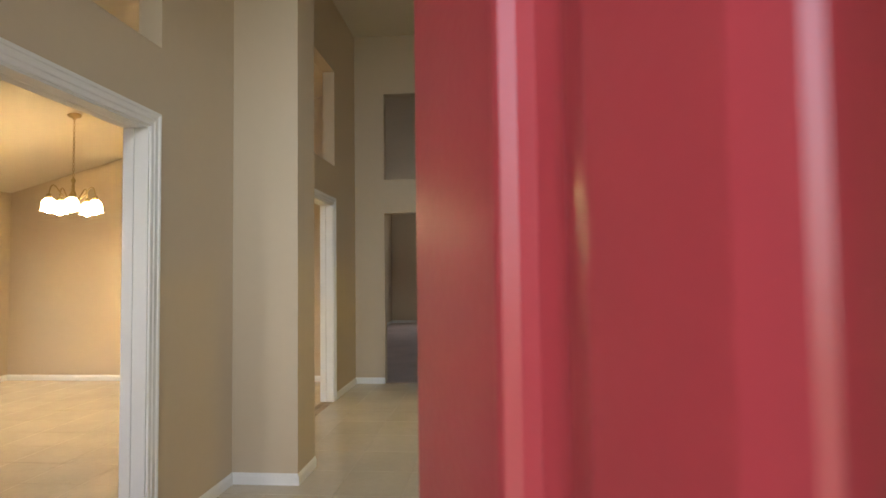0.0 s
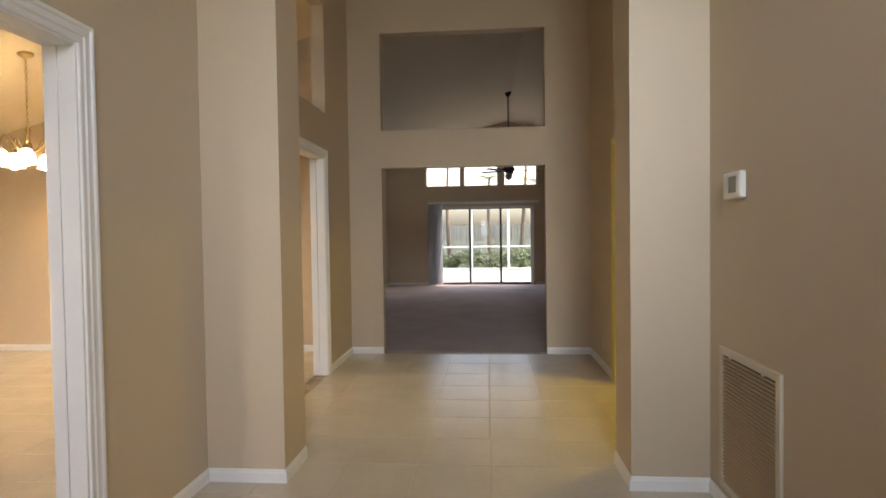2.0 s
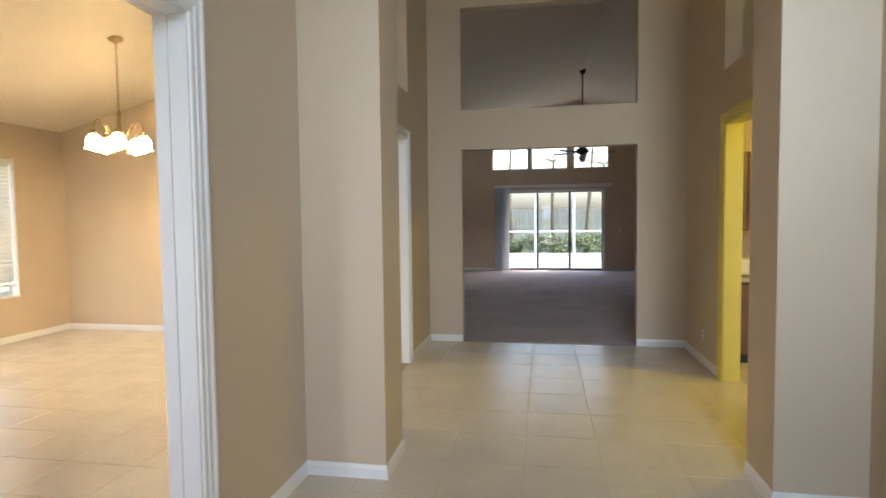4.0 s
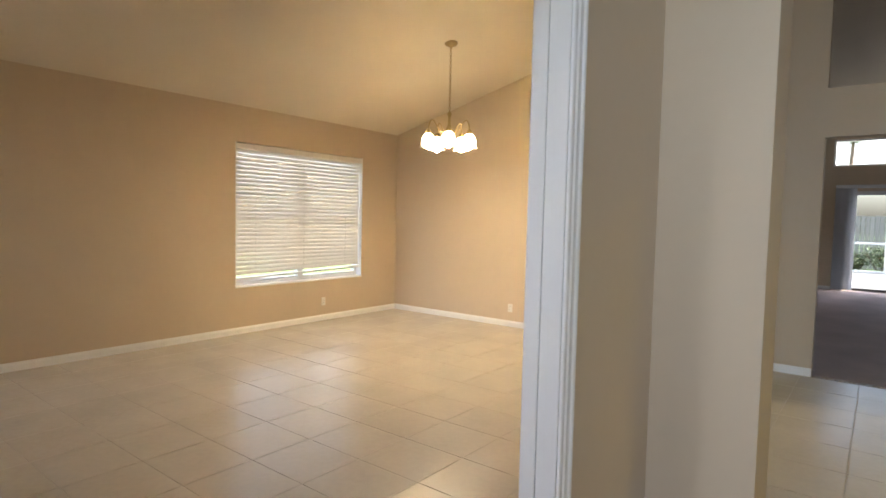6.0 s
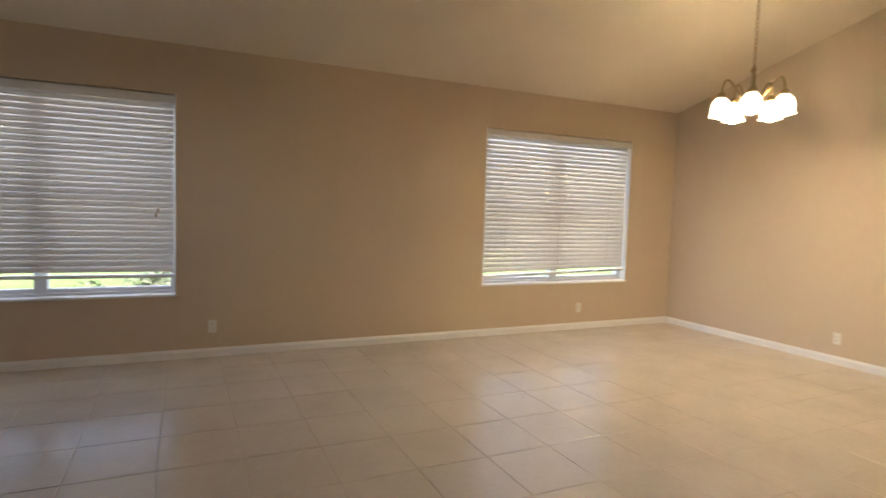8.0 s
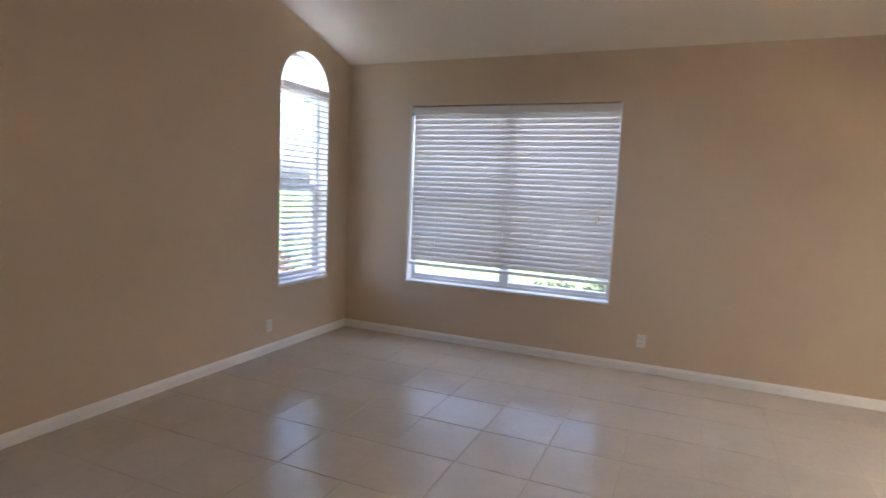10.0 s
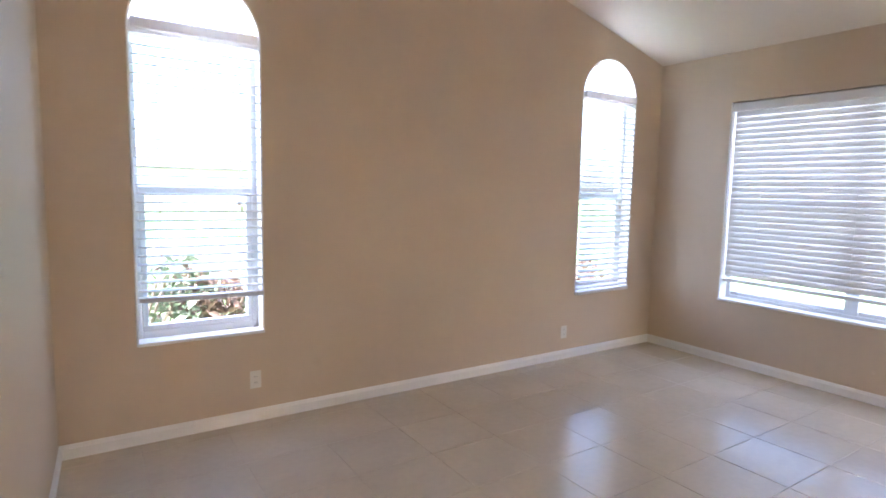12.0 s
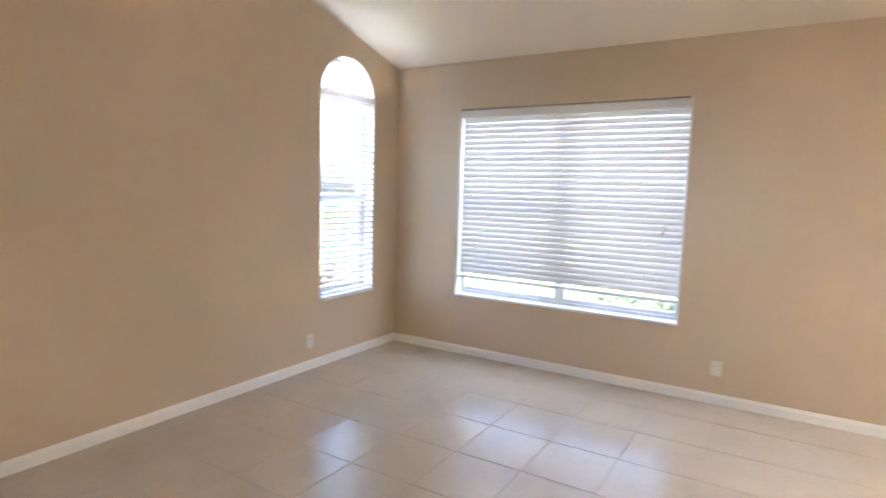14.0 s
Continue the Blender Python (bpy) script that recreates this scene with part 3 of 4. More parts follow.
def arched_window(name, cx):
    win = empty(name, cx, ROOM_S, 0)
    structure(win, "white framed single-hung window with a half-round top", "window")
    R, yo, yi = ARCH_R, -0.19, -0.115

    def add(nm, dims, mat=VINYL, bev=0.004):
        return part(nm, block(*dims, bev, 1), mat, win)

    add("window_frame", (-R, -R + 0.045, yo, yi, ARCH_SILL, SPRING)), add("window_frame", (R - 0.045, R, yo, yi, ARCH_SILL, SPRING))
    add("window_frame", (-R + 0.045, R - 0.045, yo, yi, ARCH_SILL, ARCH_SILL + 0.06))
    add("transom_bar", (-R + 0.045, R - 0.045, yo, yi, SPRING - 0.035, SPRING + 0.035))
    bm = bmesh.new()
    arch_ring(bm, R - 0.045, R, yo, yi)
    part("arch_frame", bm, VINYL, win)
    add("glazing_bar", (-0.009, 0.009, -0.165, -0.14, SPRING + 0.035, SPRING + R - 0.045))
    add("meeting_rail", (-R + 0.045, R - 0.045, yo + 0.01, yi - 0.006, ARCH_MID - 0.027, ARCH_MID + 0.027))
    add("sash_rail", (-R + 0.045, R - 0.045, yo + 0.02, yi - 0.004, ARCH_SILL + 0.062, ARCH_SILL + 0.095))
    add("sash_stile", (-R + 0.045, -R + 0.08, yo + 0.02, yi - 0.004, ARCH_SILL + 0.095, ARCH_MID - 0.027))
    add("sash_stile", (R - 0.08, R - 0.045, yo + 0.02, yi - 0.004, ARCH_SILL + 0.095, ARCH_MID - 0.027))
    panes = [add("pane", (-R + 0.045, R - 0.045, -0.150, -0.146, ARCH_SILL + 0.095, ARCH_MID - 0.027), GLASS, 0),
             add("pane", (-R + 0.045, R - 0.045, -0.170, -0.166, ARCH_MID + 0.027, SPRING - 0.035), GLASS, 0)]
    bm = bmesh.new()
    n = 28
    for y in (-0.158, -0.154):
        bm.faces.new([bm.verts.new(((R - 0.045) * math.cos(math.pi * i / n), y, SPRING + 0.03 + (R - 0.075) * math.sin(math.pi * i / n))) for i in range(n + 1)])
    panes.append(part("pane", bm, GLASS, win))
    for p in panes:
        p.visible_shadow = False
    bm = bmesh.new()
    arch_ring(bm, R - 0.012, R - 0.0005, -0.112, 0.0015)
    part("arch_return", bm, TRIM, win, smooth=False)
    add("jamb_return", (-R + 0.0005, -R + 0.012, -0.112, 0.0015, ARCH_SILL, SPRING), TRIM, 0.002)
    add("jamb_return", (R - 0.012, R - 0.0005, -0.112, 0.0015, ARCH_SILL, SPRING), TRIM, 0.002)
    add("window_sill", (-R, R, -0.112, 0.016, ARCH_SILL - 0.004, ARCH_SILL + 0.018), TRIM, 0.004)
    return win


arched_window("window_3", ARCHES[0])
arched_window("window_4", ARCHES[1])
wood_blind("window_blind", ARCHES[0], ROOM_S - 0.026, 180, 2 * ARCH_R - 0.03, SPRING + 0.04, 0.885, 4, "white slat blind partly raised in an arched window, slats open", slope=-0.01)
wood_blind("window_blind", ARCHES[1], ROOM_S - 0.026, 180, 2 * ARCH_R - 0.03, SPRING + 0.04, 0.628, 16, "white slat blind fully lowered in an arched window, slats open", slope=0.01)


# ---- chandelier ----
def tube(bm, pts, r, sides=10):
    """A round rod along pts."""
    prev = None
    for i, p in enumerate(pts):
        t = (pts[min(i + 1, len(pts) - 1)] - pts[max(i - 1, 0)]).normalized()
        u = t.orthogonal().normalized() if prev is None else (prev[1] - t * prev[1].dot(t)).normalized()
        v = t.cross(u)
        ring = [bm.verts.new(p + r * (u * math.cos(2 * math.pi * k / sides) + v * math.sin(2 * math.pi * k / sides))) for k in range(sides)]
        if prev:
            for k in range(sides):
                j = (k + 1) % sides
                bm.faces.new([prev[0][k], prev[0][j], ring[j], ring[k]])
        else:
            bm.faces.new(ring[::-1])
        prev = (ring, u)
    bm.faces.new(prev[0])


def lathe(prof, sides=24, wave=0.0, lobes=0, caps=True):
    """A turned body from (radius, z); wave: a fluted rim towards the last rows."""
    bm = bmesh.new()
    rows = []
    for i, (r, z) in enumerate(prof):
        f = max(0.0, (i / (len(prof) - 1)) - 0.5) * 2 * wave
        rows.append([bm.verts.new(((r * (1 + f * math.cos(lobes * 2 * math.pi * k / sides))) * math.cos(2 * math.pi * k / sides),
                                   (r * (1 + f * math.cos(lobes * 2 * math.pi * k / sides))) * math.sin(2 * math.pi * k / sides), z)) for k in range(sides)])
    for a, b in zip(rows, rows[1:]):
        for k in range(sides):
            j = (k + 1) % sides
            bm.faces.new([a[k], a[j], b[j], b[k]])
    if caps:
        bm.faces.new(rows[0]), bm.faces.new(rows[-1])
    return bm


def chandelier(cx, cy):
    top = ceil_z(cx)
    lamp = empty("chandelier", cx, cy, 0)
    tagged(lamp, "brass chandelier with five lit glass bell shades on a chain", "chandelier")
    ca = part("canopy", lathe([(0.075, top + 0.012), (0.078, top - 0.010), (0.060, top - 0.030), (0.022, top - 0.042), (0.010, top - 0.060)]), BRASS, lamp, smooth=True)
    z = top - 0.055
    i = 0
    while z > 2.770:
        bm = bmesh.new()
        pts = [Vector((0.011 * math.cos(a), 0, 0.021 * math.sin(a))) for a in [2 * math.pi * k / 14 for k in range(15)]]
        tube(bm, pts, 0.0032, 6)
        link = part("chain_link", bm, BRASS, lamp)
        link.matrix_basis = pose(0, 0, z, 0, 0, 90 * (i % 2) + 20)
        z -= 0.034
        i += 1
    part("stem", lathe([(0.006, 2.780), (0.012, 2.760), (0.028, 2.730), (0.014, 2.700), (0.016, 2.610), (0.034, 2.570), (0.040, 2.530), (0.026, 2.480), (0.014, 2.450), (0.020, 2.420),
                        (0.012, 2.390), (0.004, 2.370)]), BRASS, lamp, smooth=True)
    for k in range(5):
        a = 2 * math.pi * k / 5 + radians(18)
        d = Vector((math.cos(a), math.sin(a), 0))
        ctrl = [Vector((0, 0, 2.510)) + d * 0.03, Vector((0, 0, 2.450)) + d * 0.115, Vector((0, 0, 2.690)) + d * 0.165, Vector((0, 0, 2.740)) + d * 0.228, Vector((0, 0, 2.540)) + d * 0.245]
        pts = []
        for s in range(25):
            t = s / 24
            q = ctrl
            while len(q) > 1:
                q = [u.lerp(v, t) for u, v in zip(q, q[1:])]
            pts.append(q[0])
        bm = bmesh.new()
        tube(bm, pts, 0.0065, 8)
        arm = part("arm", bm, BRASS, lamp, smooth=True)
        e = d * 0.245
        sock = part("socket_cup", lathe([(0.012, 2.550), (0.030, 2.535), (0.033, 2.500), (0.020, 2.485)]), BRASS, lamp, smooth=True)
        sock.matrix_basis = Matrix.Translation(e)
        prof = [(0.026, 2.505), (0.046, 2.488), (0.070, 2.455), (0.079, 2.415), (0.076, 2.380), (0.082, 2.358), (0.098, 2.342)]
        inner = [(r - 0.004, z - 0.002) for r, z in reversed(prof)]
        shade = part("glass_shade", lathe(prof + inner, 40, 0.0, 10, False), SHADE, lamp, "white glass bell shade lit from inside", True)
        bulb = part("bulb", lathe([(0.012, 2.484), (0.018, 2.455), (0.034, 2.405), (0.041, 2.372), (0.038, 2.348), (0.026, 2.330), (0.010, 2.323)], 20), GLOBE, lamp, "lit warm bulb", True)
        bulb.matrix_basis = Matrix.Translation(e)
        shade.matrix_basis = Matrix.Translation(e)


chandelier(-4.93, 6.58)


# ---- small wall fittings ----
def outlet(x, y, z, rz):
    """A duplex socket; its face points to local -y."""
    o = empty("electrical_outlet", x, y, z, rz)
    tagged(o, "white duplex electrical outlet on the tan wall", "outlet", group="wall outlets")
    part("cover_plate", block(-0.037, 0.037, -0.006, -0.0005, -0.060, 0.060, 0.003, 2), PLATE, o)
    for zz in (-0.021, 0.021):
        s = part("socket", block(-0.017, 0.017, -0.0085, -0.006, zz - 0.014, zz + 0.014, 0.002, 1), PLATE, o)
        for xx in (-0.0065, 0.0065):
            part("slot", block(xx - 0.0015, xx + 0.0015, -0.0092, -0.0084, zz - 0.004, zz + 0.006), DARK, s)
    return o


outlet(ROOM_W, 6.79, 0.28, 90), outlet(ROOM_W, 2.445, 0.292, 90), outlet(-5.09, ROOM_N, 0.268, 0), outlet(-3.203, ROOM_S, 0.29, 180), outlet(-6.08, ROOM_S, 0.26, 180)
outlet(HALL_E, 7.45, 0.30, -90)


def thermostat():
    t = empty("thermostat", HALL_E, 3.98, 1.79, -90)
    tagged(t, "white plastic thermostat with a grey display on the tan wall", "thermostat")
    part("body", block(-0.10, 0.10, -0.036, -0.0005, -0.070, 0.070, 0.012, 3), PLATE, t)
    part("display", block(-0.030, 0.060, -0.0385, -0.0355, -0.038, 0.046, 0.002, 1), material("lcd", (0.17, 0.17, 0.14), 0.25), t, "grey display")


thermostat()


def return_vent():
    v = empty("return_air_vent", HALL_E, 3.85, 0.125, -90)
    tagged(v, "tan metal return air grille with many louvres low on the wall", "vent")
    w, h = 0.66, 0.785
    # Dark sheet behind the louvres: the gaps' shade is put into its colour.
    part("backing", block(-w / 2 + 0.03, w / 2 - 0.03, -0.004, -0.001, 0.03, h - 0.03), VENT_BACK, v)
    for nm, d in (("frame_side", (-w / 2, -w / 2 + 0.04, -0.018, -0.0005, 0.0, h)), ("frame_side", (w / 2 - 0.04, w / 2, -0.018, -0.0005, 0.0, h)),
                  ("frame_rail", (-w / 2 + 0.04, w / 2 - 0.04, -0.018, -0.0005, 0.0, 0.04)), ("frame_rail", (-w / 2 + 0.04, w / 2 - 0.04, -0.018, -0.0005, h - 0.04, h))):
        part(nm, block(*d, 0.004, 2), VENT, v)
    bm = bmesh.new()
    box(bm, -w / 2 + 0.04, w / 2 - 0.04, -0.0010, 0.0010, -0.0085, 0.0085)
    me = mesh_of("louvre", bm, VENT_SLAT)
    z = 0.055
    while z < h - 0.045:
        shared("louvre", me, v, pose(0, -0.010, z, -66, 0, 0))
        z += 0.021
    for xx in (-0.18, 0.18):
        part("latch", block(xx - 0.012, xx + 0.012, -0.024, -0.018, h - 0.045, h - 0.025, 0.002, 1), VENT, v)


return_vent()


# ---- family room things ----
def sliding_door():
    s = empty("window_5", 0, FAM_N, 0)
    structure(s, "three-panel sliding glass door with dark metal stiles", "sliding door")
    x0, x1, h = SLIDER[0], SLIDER[1], SLIDER[3]

    def add(nm, d, mat=ALU, bev=0.004, lab=""):
        return part(nm, block(*d, bev, 1), mat, s, lab)

    add("frame_side", (x0, x0 + 0.05, 0.03, 0.17, 0.02, h), VINYL), add("frame_side", (x1 - 0.05, x1, 0.03, 0.17, 0.02, h), VINYL)
    add("frame_head", (x0 + 0.05, x1 - 0.05, 0.03, 0.17, h - 0.05, h), VINYL), add("track", (x0, x1, 0.03, 0.17, 0.0, 0.02))
    pw = (x1 - x0 - 0.1) / 3
    sw = 0.046
    for k in range(3):
        a, b = x0 + 0.05 + k * pw, x0 + 0.05 + (k + 1) * pw
        yy = 0.05 + 0.04 * (k % 2)
        a -= 0.03 if k else 0
        add("stile", (a, a + sw, yy, yy + 0.03, 0.02, h - 0.05), ALU if k else VINYL)
        add("stile", (b - sw, b, yy, yy + 0.03, 0.02, h - 0.05), VINYL if k == 2 else ALU)
        add("rail", (a + sw, b - sw, yy, yy + 0.03, 0.02, 0.075)), add("rail", (a + sw, b - sw, yy, yy + 0.03, h - 0.09, h - 0.05), VINYL)
        p = add("pane", (a + sw, b - sw, yy + 0.012, yy + 0.018, 0.075, h - 0.09), TINTED, 0)
        p.visible_shadow = False
    add("handle", (x0 + 0.05 + 2 * pw - 0.01, x0 + 0.05 + 2 * pw + 0.02, 0.015, 0.05, 1.0, 1.2), DARK, 0.005, "black pull handle")


sliding_door()
for k, (a, b) in enumerate(CLERE):
    w = empty("window_%d" % (6 + k), (a + b) / 2, FAM_N, 0)
    structure(w, "white framed high clerestory window", "window")
    hw = (b - a) / 2
    for nm, d in (("window_frame", (-hw, -hw + 0.04, 0.05, 0.15, 3.00, 3.65)), ("window_frame", (hw - 0.04, hw, 0.05, 0.15, 3.00, 3.65)),
                  ("window_frame", (-hw + 0.04, hw - 0.04, 0.05, 0.15, 3.00, 3.04)), ("window_frame", (-hw + 0.04, hw - 0.04, 0.05, 0.15, 3.61, 3.65))):
        part(nm, block(*d, 0.004, 1), VINYL, w)
    part("pane", block(-hw + 0.04, hw - 0.04, 0.10, 0.104, 3.04, 3.61), GLASS, w).visible_shadow = False


def vertical_blinds():
    v = empty("vertical_blind", 0, FAM_N, 0)
    tagged(v, "grey vertical blind drawn to one side of the sliding door", "window blind")
    part("head_rail", block(-1.85, 1.50, -0.11, -0.02, 2.47, 2.55, 0.005, 1), VINYL, v)
    bm = bmesh.new()
    box(bm, -0.044, 0.044, -0.0012, 0.0012, 0.03, 2.47)
    me = mesh_of("vane", bm, material("grey_vane", (0.82, 0.84, 0.87), 0.6, vary=0.05, translucent=0.5))
    rnd = random.Random(4)
    for k in range(13):
        shared("vane", me, v, pose(-1.82 + 0.030 * k, -0.065, 0, 0, 0, 52 + rnd.uniform(-9, 9)))


vertical_blinds()


def ceiling_fan():
    cx, cy = 0.465, 14.5
    f = empty("ceiling_fan", cx, cy, 0)
    tagged(f, "dark bronze five-blade ceiling fan with an unlit glass bowl", "ceiling fan")
    part("canopy", lathe([(0.075, RIDGE_Z + 0.02), (0.078, RIDGE_Z - 0.04), (0.05, RIDGE_Z - 0.10), (0.014, RIDGE_Z - 0.13)]), BRONZE_AND_GAP, f, smooth=True)
    part("downrod", lathe([(0.014, RIDGE_Z - 0.12), (0.014, 3.210)], 12), BRONZE_AND_GAP, f, smooth=True)
    part("motor_housing", lathe([(0.03, 3.210), (0.06, 3.170), (0.13, 3.135), (0.15, 3.090), (0.14, 3.045), (0.08, 3.010), (0.05, 2.995)]), BRONZE_AND_GAP, f, smooth=True)
    part("light_bowl", lathe([(0.060, 2.995), (0.088, 2.960), (0.092, 2.920), (0.070, 2.865), (0.030, 2.835), (0.008, 2.825)]), material("frosted_glass", (0.35, 0.35, 0.35), 0.3), f, "unlit frosted glass bowl", True)
    bm = bmesh.new()
    box(bm, 0.12, 0.24, -0.02, 0.02, -0.004, 0.004)
    box(bm, 0.22, 0.74, -0.065, 0.065, 0.004, 0.012)
    me = mesh_of("blade", bm, BRONZE_AND_GAP)
    for k in range(5):
        shared("blade", me, f, pose(0, 0, 3.050, 11, 0, 72 * k + 8))


ceiling_fan()


def inner_door():
    d = empty("interior_door", 0.94, 8.40, 0.006)
    tagged(d, "tan painted interior door standing open beside the doorway", "door")
    part("door_leaf", block(0.0, 0.038, 0.0, 0.80, 0.0, 2.03, 0.003, 1), PAINT, d)
    for z0, z1 in ((0.18, 0.92), (1.10, 1.86)):
        for a, b in ((0.10, 0.36), (0.44, 0.70)):
            part("panel", block(-0.006, 0.0, a, b, z0, z1, 0.004, 1), PAINT, d)
    bm = lathe([(0.026, 0.0), (0.026, 0.006), (0.011, 0.012), (0.011, 0.034), (0.024, 0.044), (0.029, 0.058), (0.022, 0.070), (0.006, 0.074)], 18)
    k = part("door_knob", bm, material("satin_chrome", (0.75, 0.74, 0.72), 0.25, metal=1.0), d, "bright satin metal knob", True)
    k.matrix_basis = pose(-0.001, 0.73, 1.06, 0, -90, 0)
    sw = empty("light_switch", 1.76, FAM_N, 1.20)
    tagged(sw, "white wall switch beside the sliding door", "light switch")
    part("cover_plate", block(-0.037, 0.037, -0.006, -0.0005, -0.060, 0.060, 0.003, 2), PLATE, sw)
    part("toggle", block(-0.005, 0.005, -0.016, -0.006, -0.011, 0.011, 0.002, 1), PLATE, sw)


inner_door()


# ---- kitchen seen through its doorway ----
structure(part("wall_kitchen_north", slab("y", 8.05, 8.2, HALL_E + 0.15, HALL_E + 2.6, -0.06, CEIL_Z, ()), PAINT), "yellowish painted kitchen wall", "wall")
structure(part("wall_kitchen_east", slab("x", HALL_E + 2.6, HALL_E + 2.75, HALL_S - 0.2, HALL_N, -0.06, CEIL_Z, ()), PAINT), "tan painted kitchen wall", "wall")


# Low slab added so the kitchen lamp doesn't shine through the high opening.
structure(part("ceiling_kitchen_light_stop", block(HALL_E + 0.15, HALL_E + 2.6, 4.0, 8.05, 2.75, 2.85), CEIL), "cream kitchen ceiling added low to hold the lamp's light down", "ceiling")


def kitchen():
    for k in range(2):
        c = empty("base_cabinet", HALL_E + 0.50 + 0.9 * k, 7.75, 0)
        tagged(c, "dark stained wooden kitchen base cabinet", "cabinet", group="kitchen base cabinets")
        part("body", block(-0.44, 0.44, -0.28, 0.29, 0.10, 0.87), WOODCAB, c)
        part("toe_kick", block(-0.44, 0.44, -0.22, 0.29, 0.0, 0.10), DARK, c)
        for a in (-0.435, 0.005):
            d = part("cabinet_door", block(a, a + 0.43, -0.30, -0.281, 0.12, 0.68, 0.004, 1), WOODCAB, c)
            part("handle", block(a + 0.20, a + 0.23, -0.325, -0.30, 0.60, 0.66, 0.003, 1), BRONZE_AND_GAP, d)
            part("drawer_front", block(a, a + 0.43, -0.30, -0.281, 0.70, 0.85, 0.004, 1), WOODCAB, c)
    tagged(part("worktop", block(HALL_E + 0.152, HALL_E + 1.85, 7.42, 8.045, 0.87, 0.91, 0.006, 2), STONE), "speckled granite worktop on the base cabinets", "worktop")
    for k in range(2):
        u = empty("wall_cabinet", HALL_E + 0.50 + 0.9 * k, 7.87, 0)
        tagged(u, "dark stained wooden kitchen wall cabinet", "cabinet", group="kitchen wall cabinets")
        part("body", block(-0.44, 0.44, -0.15, 0.175, 1.40, 2.25), WOODCAB, u)
        for a in (-0.435, 0.005):
            part("cabinet_door", block(a, a + 0.43, -0.17, -0.151, 1.41, 2.24, 0.004, 1), WOODCAB, u)
    t = empty("toaster", HALL_E + 0.45, 7.72, 0.911)
    tagged(t, "white two-slot toaster on the granite worktop", "toaster")
    part("body", block(-0.15, 0.15, -0.09, 0.09, 0.01, 0.19, 0.03, 3), PLATE, t)
    part("base", block(-0.14, 0.14, -0.085, 0.085, 0.0, 0.012), DARK, t)
    l = empty("ceiling_light", HALL_E + 1.3, 6.2, 0)
    tagged(l, "lit yellowish round ceiling light in the kitchen", "ceiling light")
    part("base", lathe([(0.17, 2.75), (0.17, 2.75 - 0.03), (0.165, 2.75 - 0.035)]), BRONZE_AND_GAP, l)
    part("diffuser", lathe([(0.16, 2.75 - 0.03), (0.155, 2.75 - 0.07), (0.10, 2.75 - 0.11), (0.02, 2.75 - 0.12)]), glowing("kitchen_lamp_glass", (1.0, 0.82, 0.08), KITCHEN_GLOW), l, smooth=True)


KITCHEN_GLOW = 12.0
kitchen()


# ---- outdoors ----
structure(part("patio", block(-6, 7, FAM_N + 0.2, 25.6, -0.12, -0.02), CONCRETE), "pale concrete patio slab behind the sliding door", "patio")


def screen_cage():
    c = empty("screen_enclosure", 0, 25.5, -0.02)
    tagged(c, "white aluminium screen enclosure at the patio's edge", "screen enclosure")
    m = material("white_aluminium", (0.8, 0.8, 0.79), 0.4)
    for x in (-5.6, -4.0, -2.4, -0.75, 0.85, 2.45, 4.05, 5.65):
        part("post", block(x - 0.05, x + 0.05, -0.03, 0.03, 0.0, 2.9, 0.004, 1), m, c)
    for z in (0.05, 1.02, 2.88):
        part("rail", block(-5.6, 5.65, -0.025, 0.025, z - 0.035, z + 0.035, 0.004, 1), m, c)


screen_cage()


def fence():
    f = empty("wooden_fence", 0, 29.0, -0.1)
    tagged(f, "weathered grey-brown board fence behind the garden", "fence")
    bm = bmesh.new()
    v = box(bm, -0.068, 0.068, -0.01, 0.01, 0.0, 2.1)
    me = mesh_of("board", bm, FENCE)
    rnd = random.Random(8)
    for k in range(100):
        shared("board", me, f, pose(-7.5 + 0.15 * k, rnd.uniform(-0.006, 0.006), rnd.uniform(-0.03, 0.02), 0, rnd.uniform(-0.4, 0.4), 0))
    for z in (0.4, 1.1, 1.8):
        part("fence_rail", block(-7.6, 7.6, 0.015, 0.055, z - 0.04, z + 0.04), FENCE, f)


fence()


def leaves(bm, rnd, centre, spread, count, size):
    for _ in range(count):
        while True:
            p = Vector((rnd.uniform(-1, 1), rnd.uniform(-1, 1), rnd.uniform(-1, 1)))
            if 0.25 < p.length < 1:
                break
        p = Vector(centre) + Vector((p.x * spread[0], p.y * spread[1], p.z * spread[2]))
        s = size * rnd.uniform(0.6, 1.4)
        m = Matrix.Translation(p) @ Euler((rnd.uniform(-1.2, 1.2), rnd.uniform(-1.2, 1.2), rnd.uniform(0, 6.3))).to_matrix().to_4x4()
        q = [m @ Vector(c) for c in ((0, -s, 0), (s * 0.42, 0, s * 0.10), (0, s, 0), (-s * 0.42, 0, s * 0.10))]
        bm.faces.new([bm.verts.new(c) for c in q])


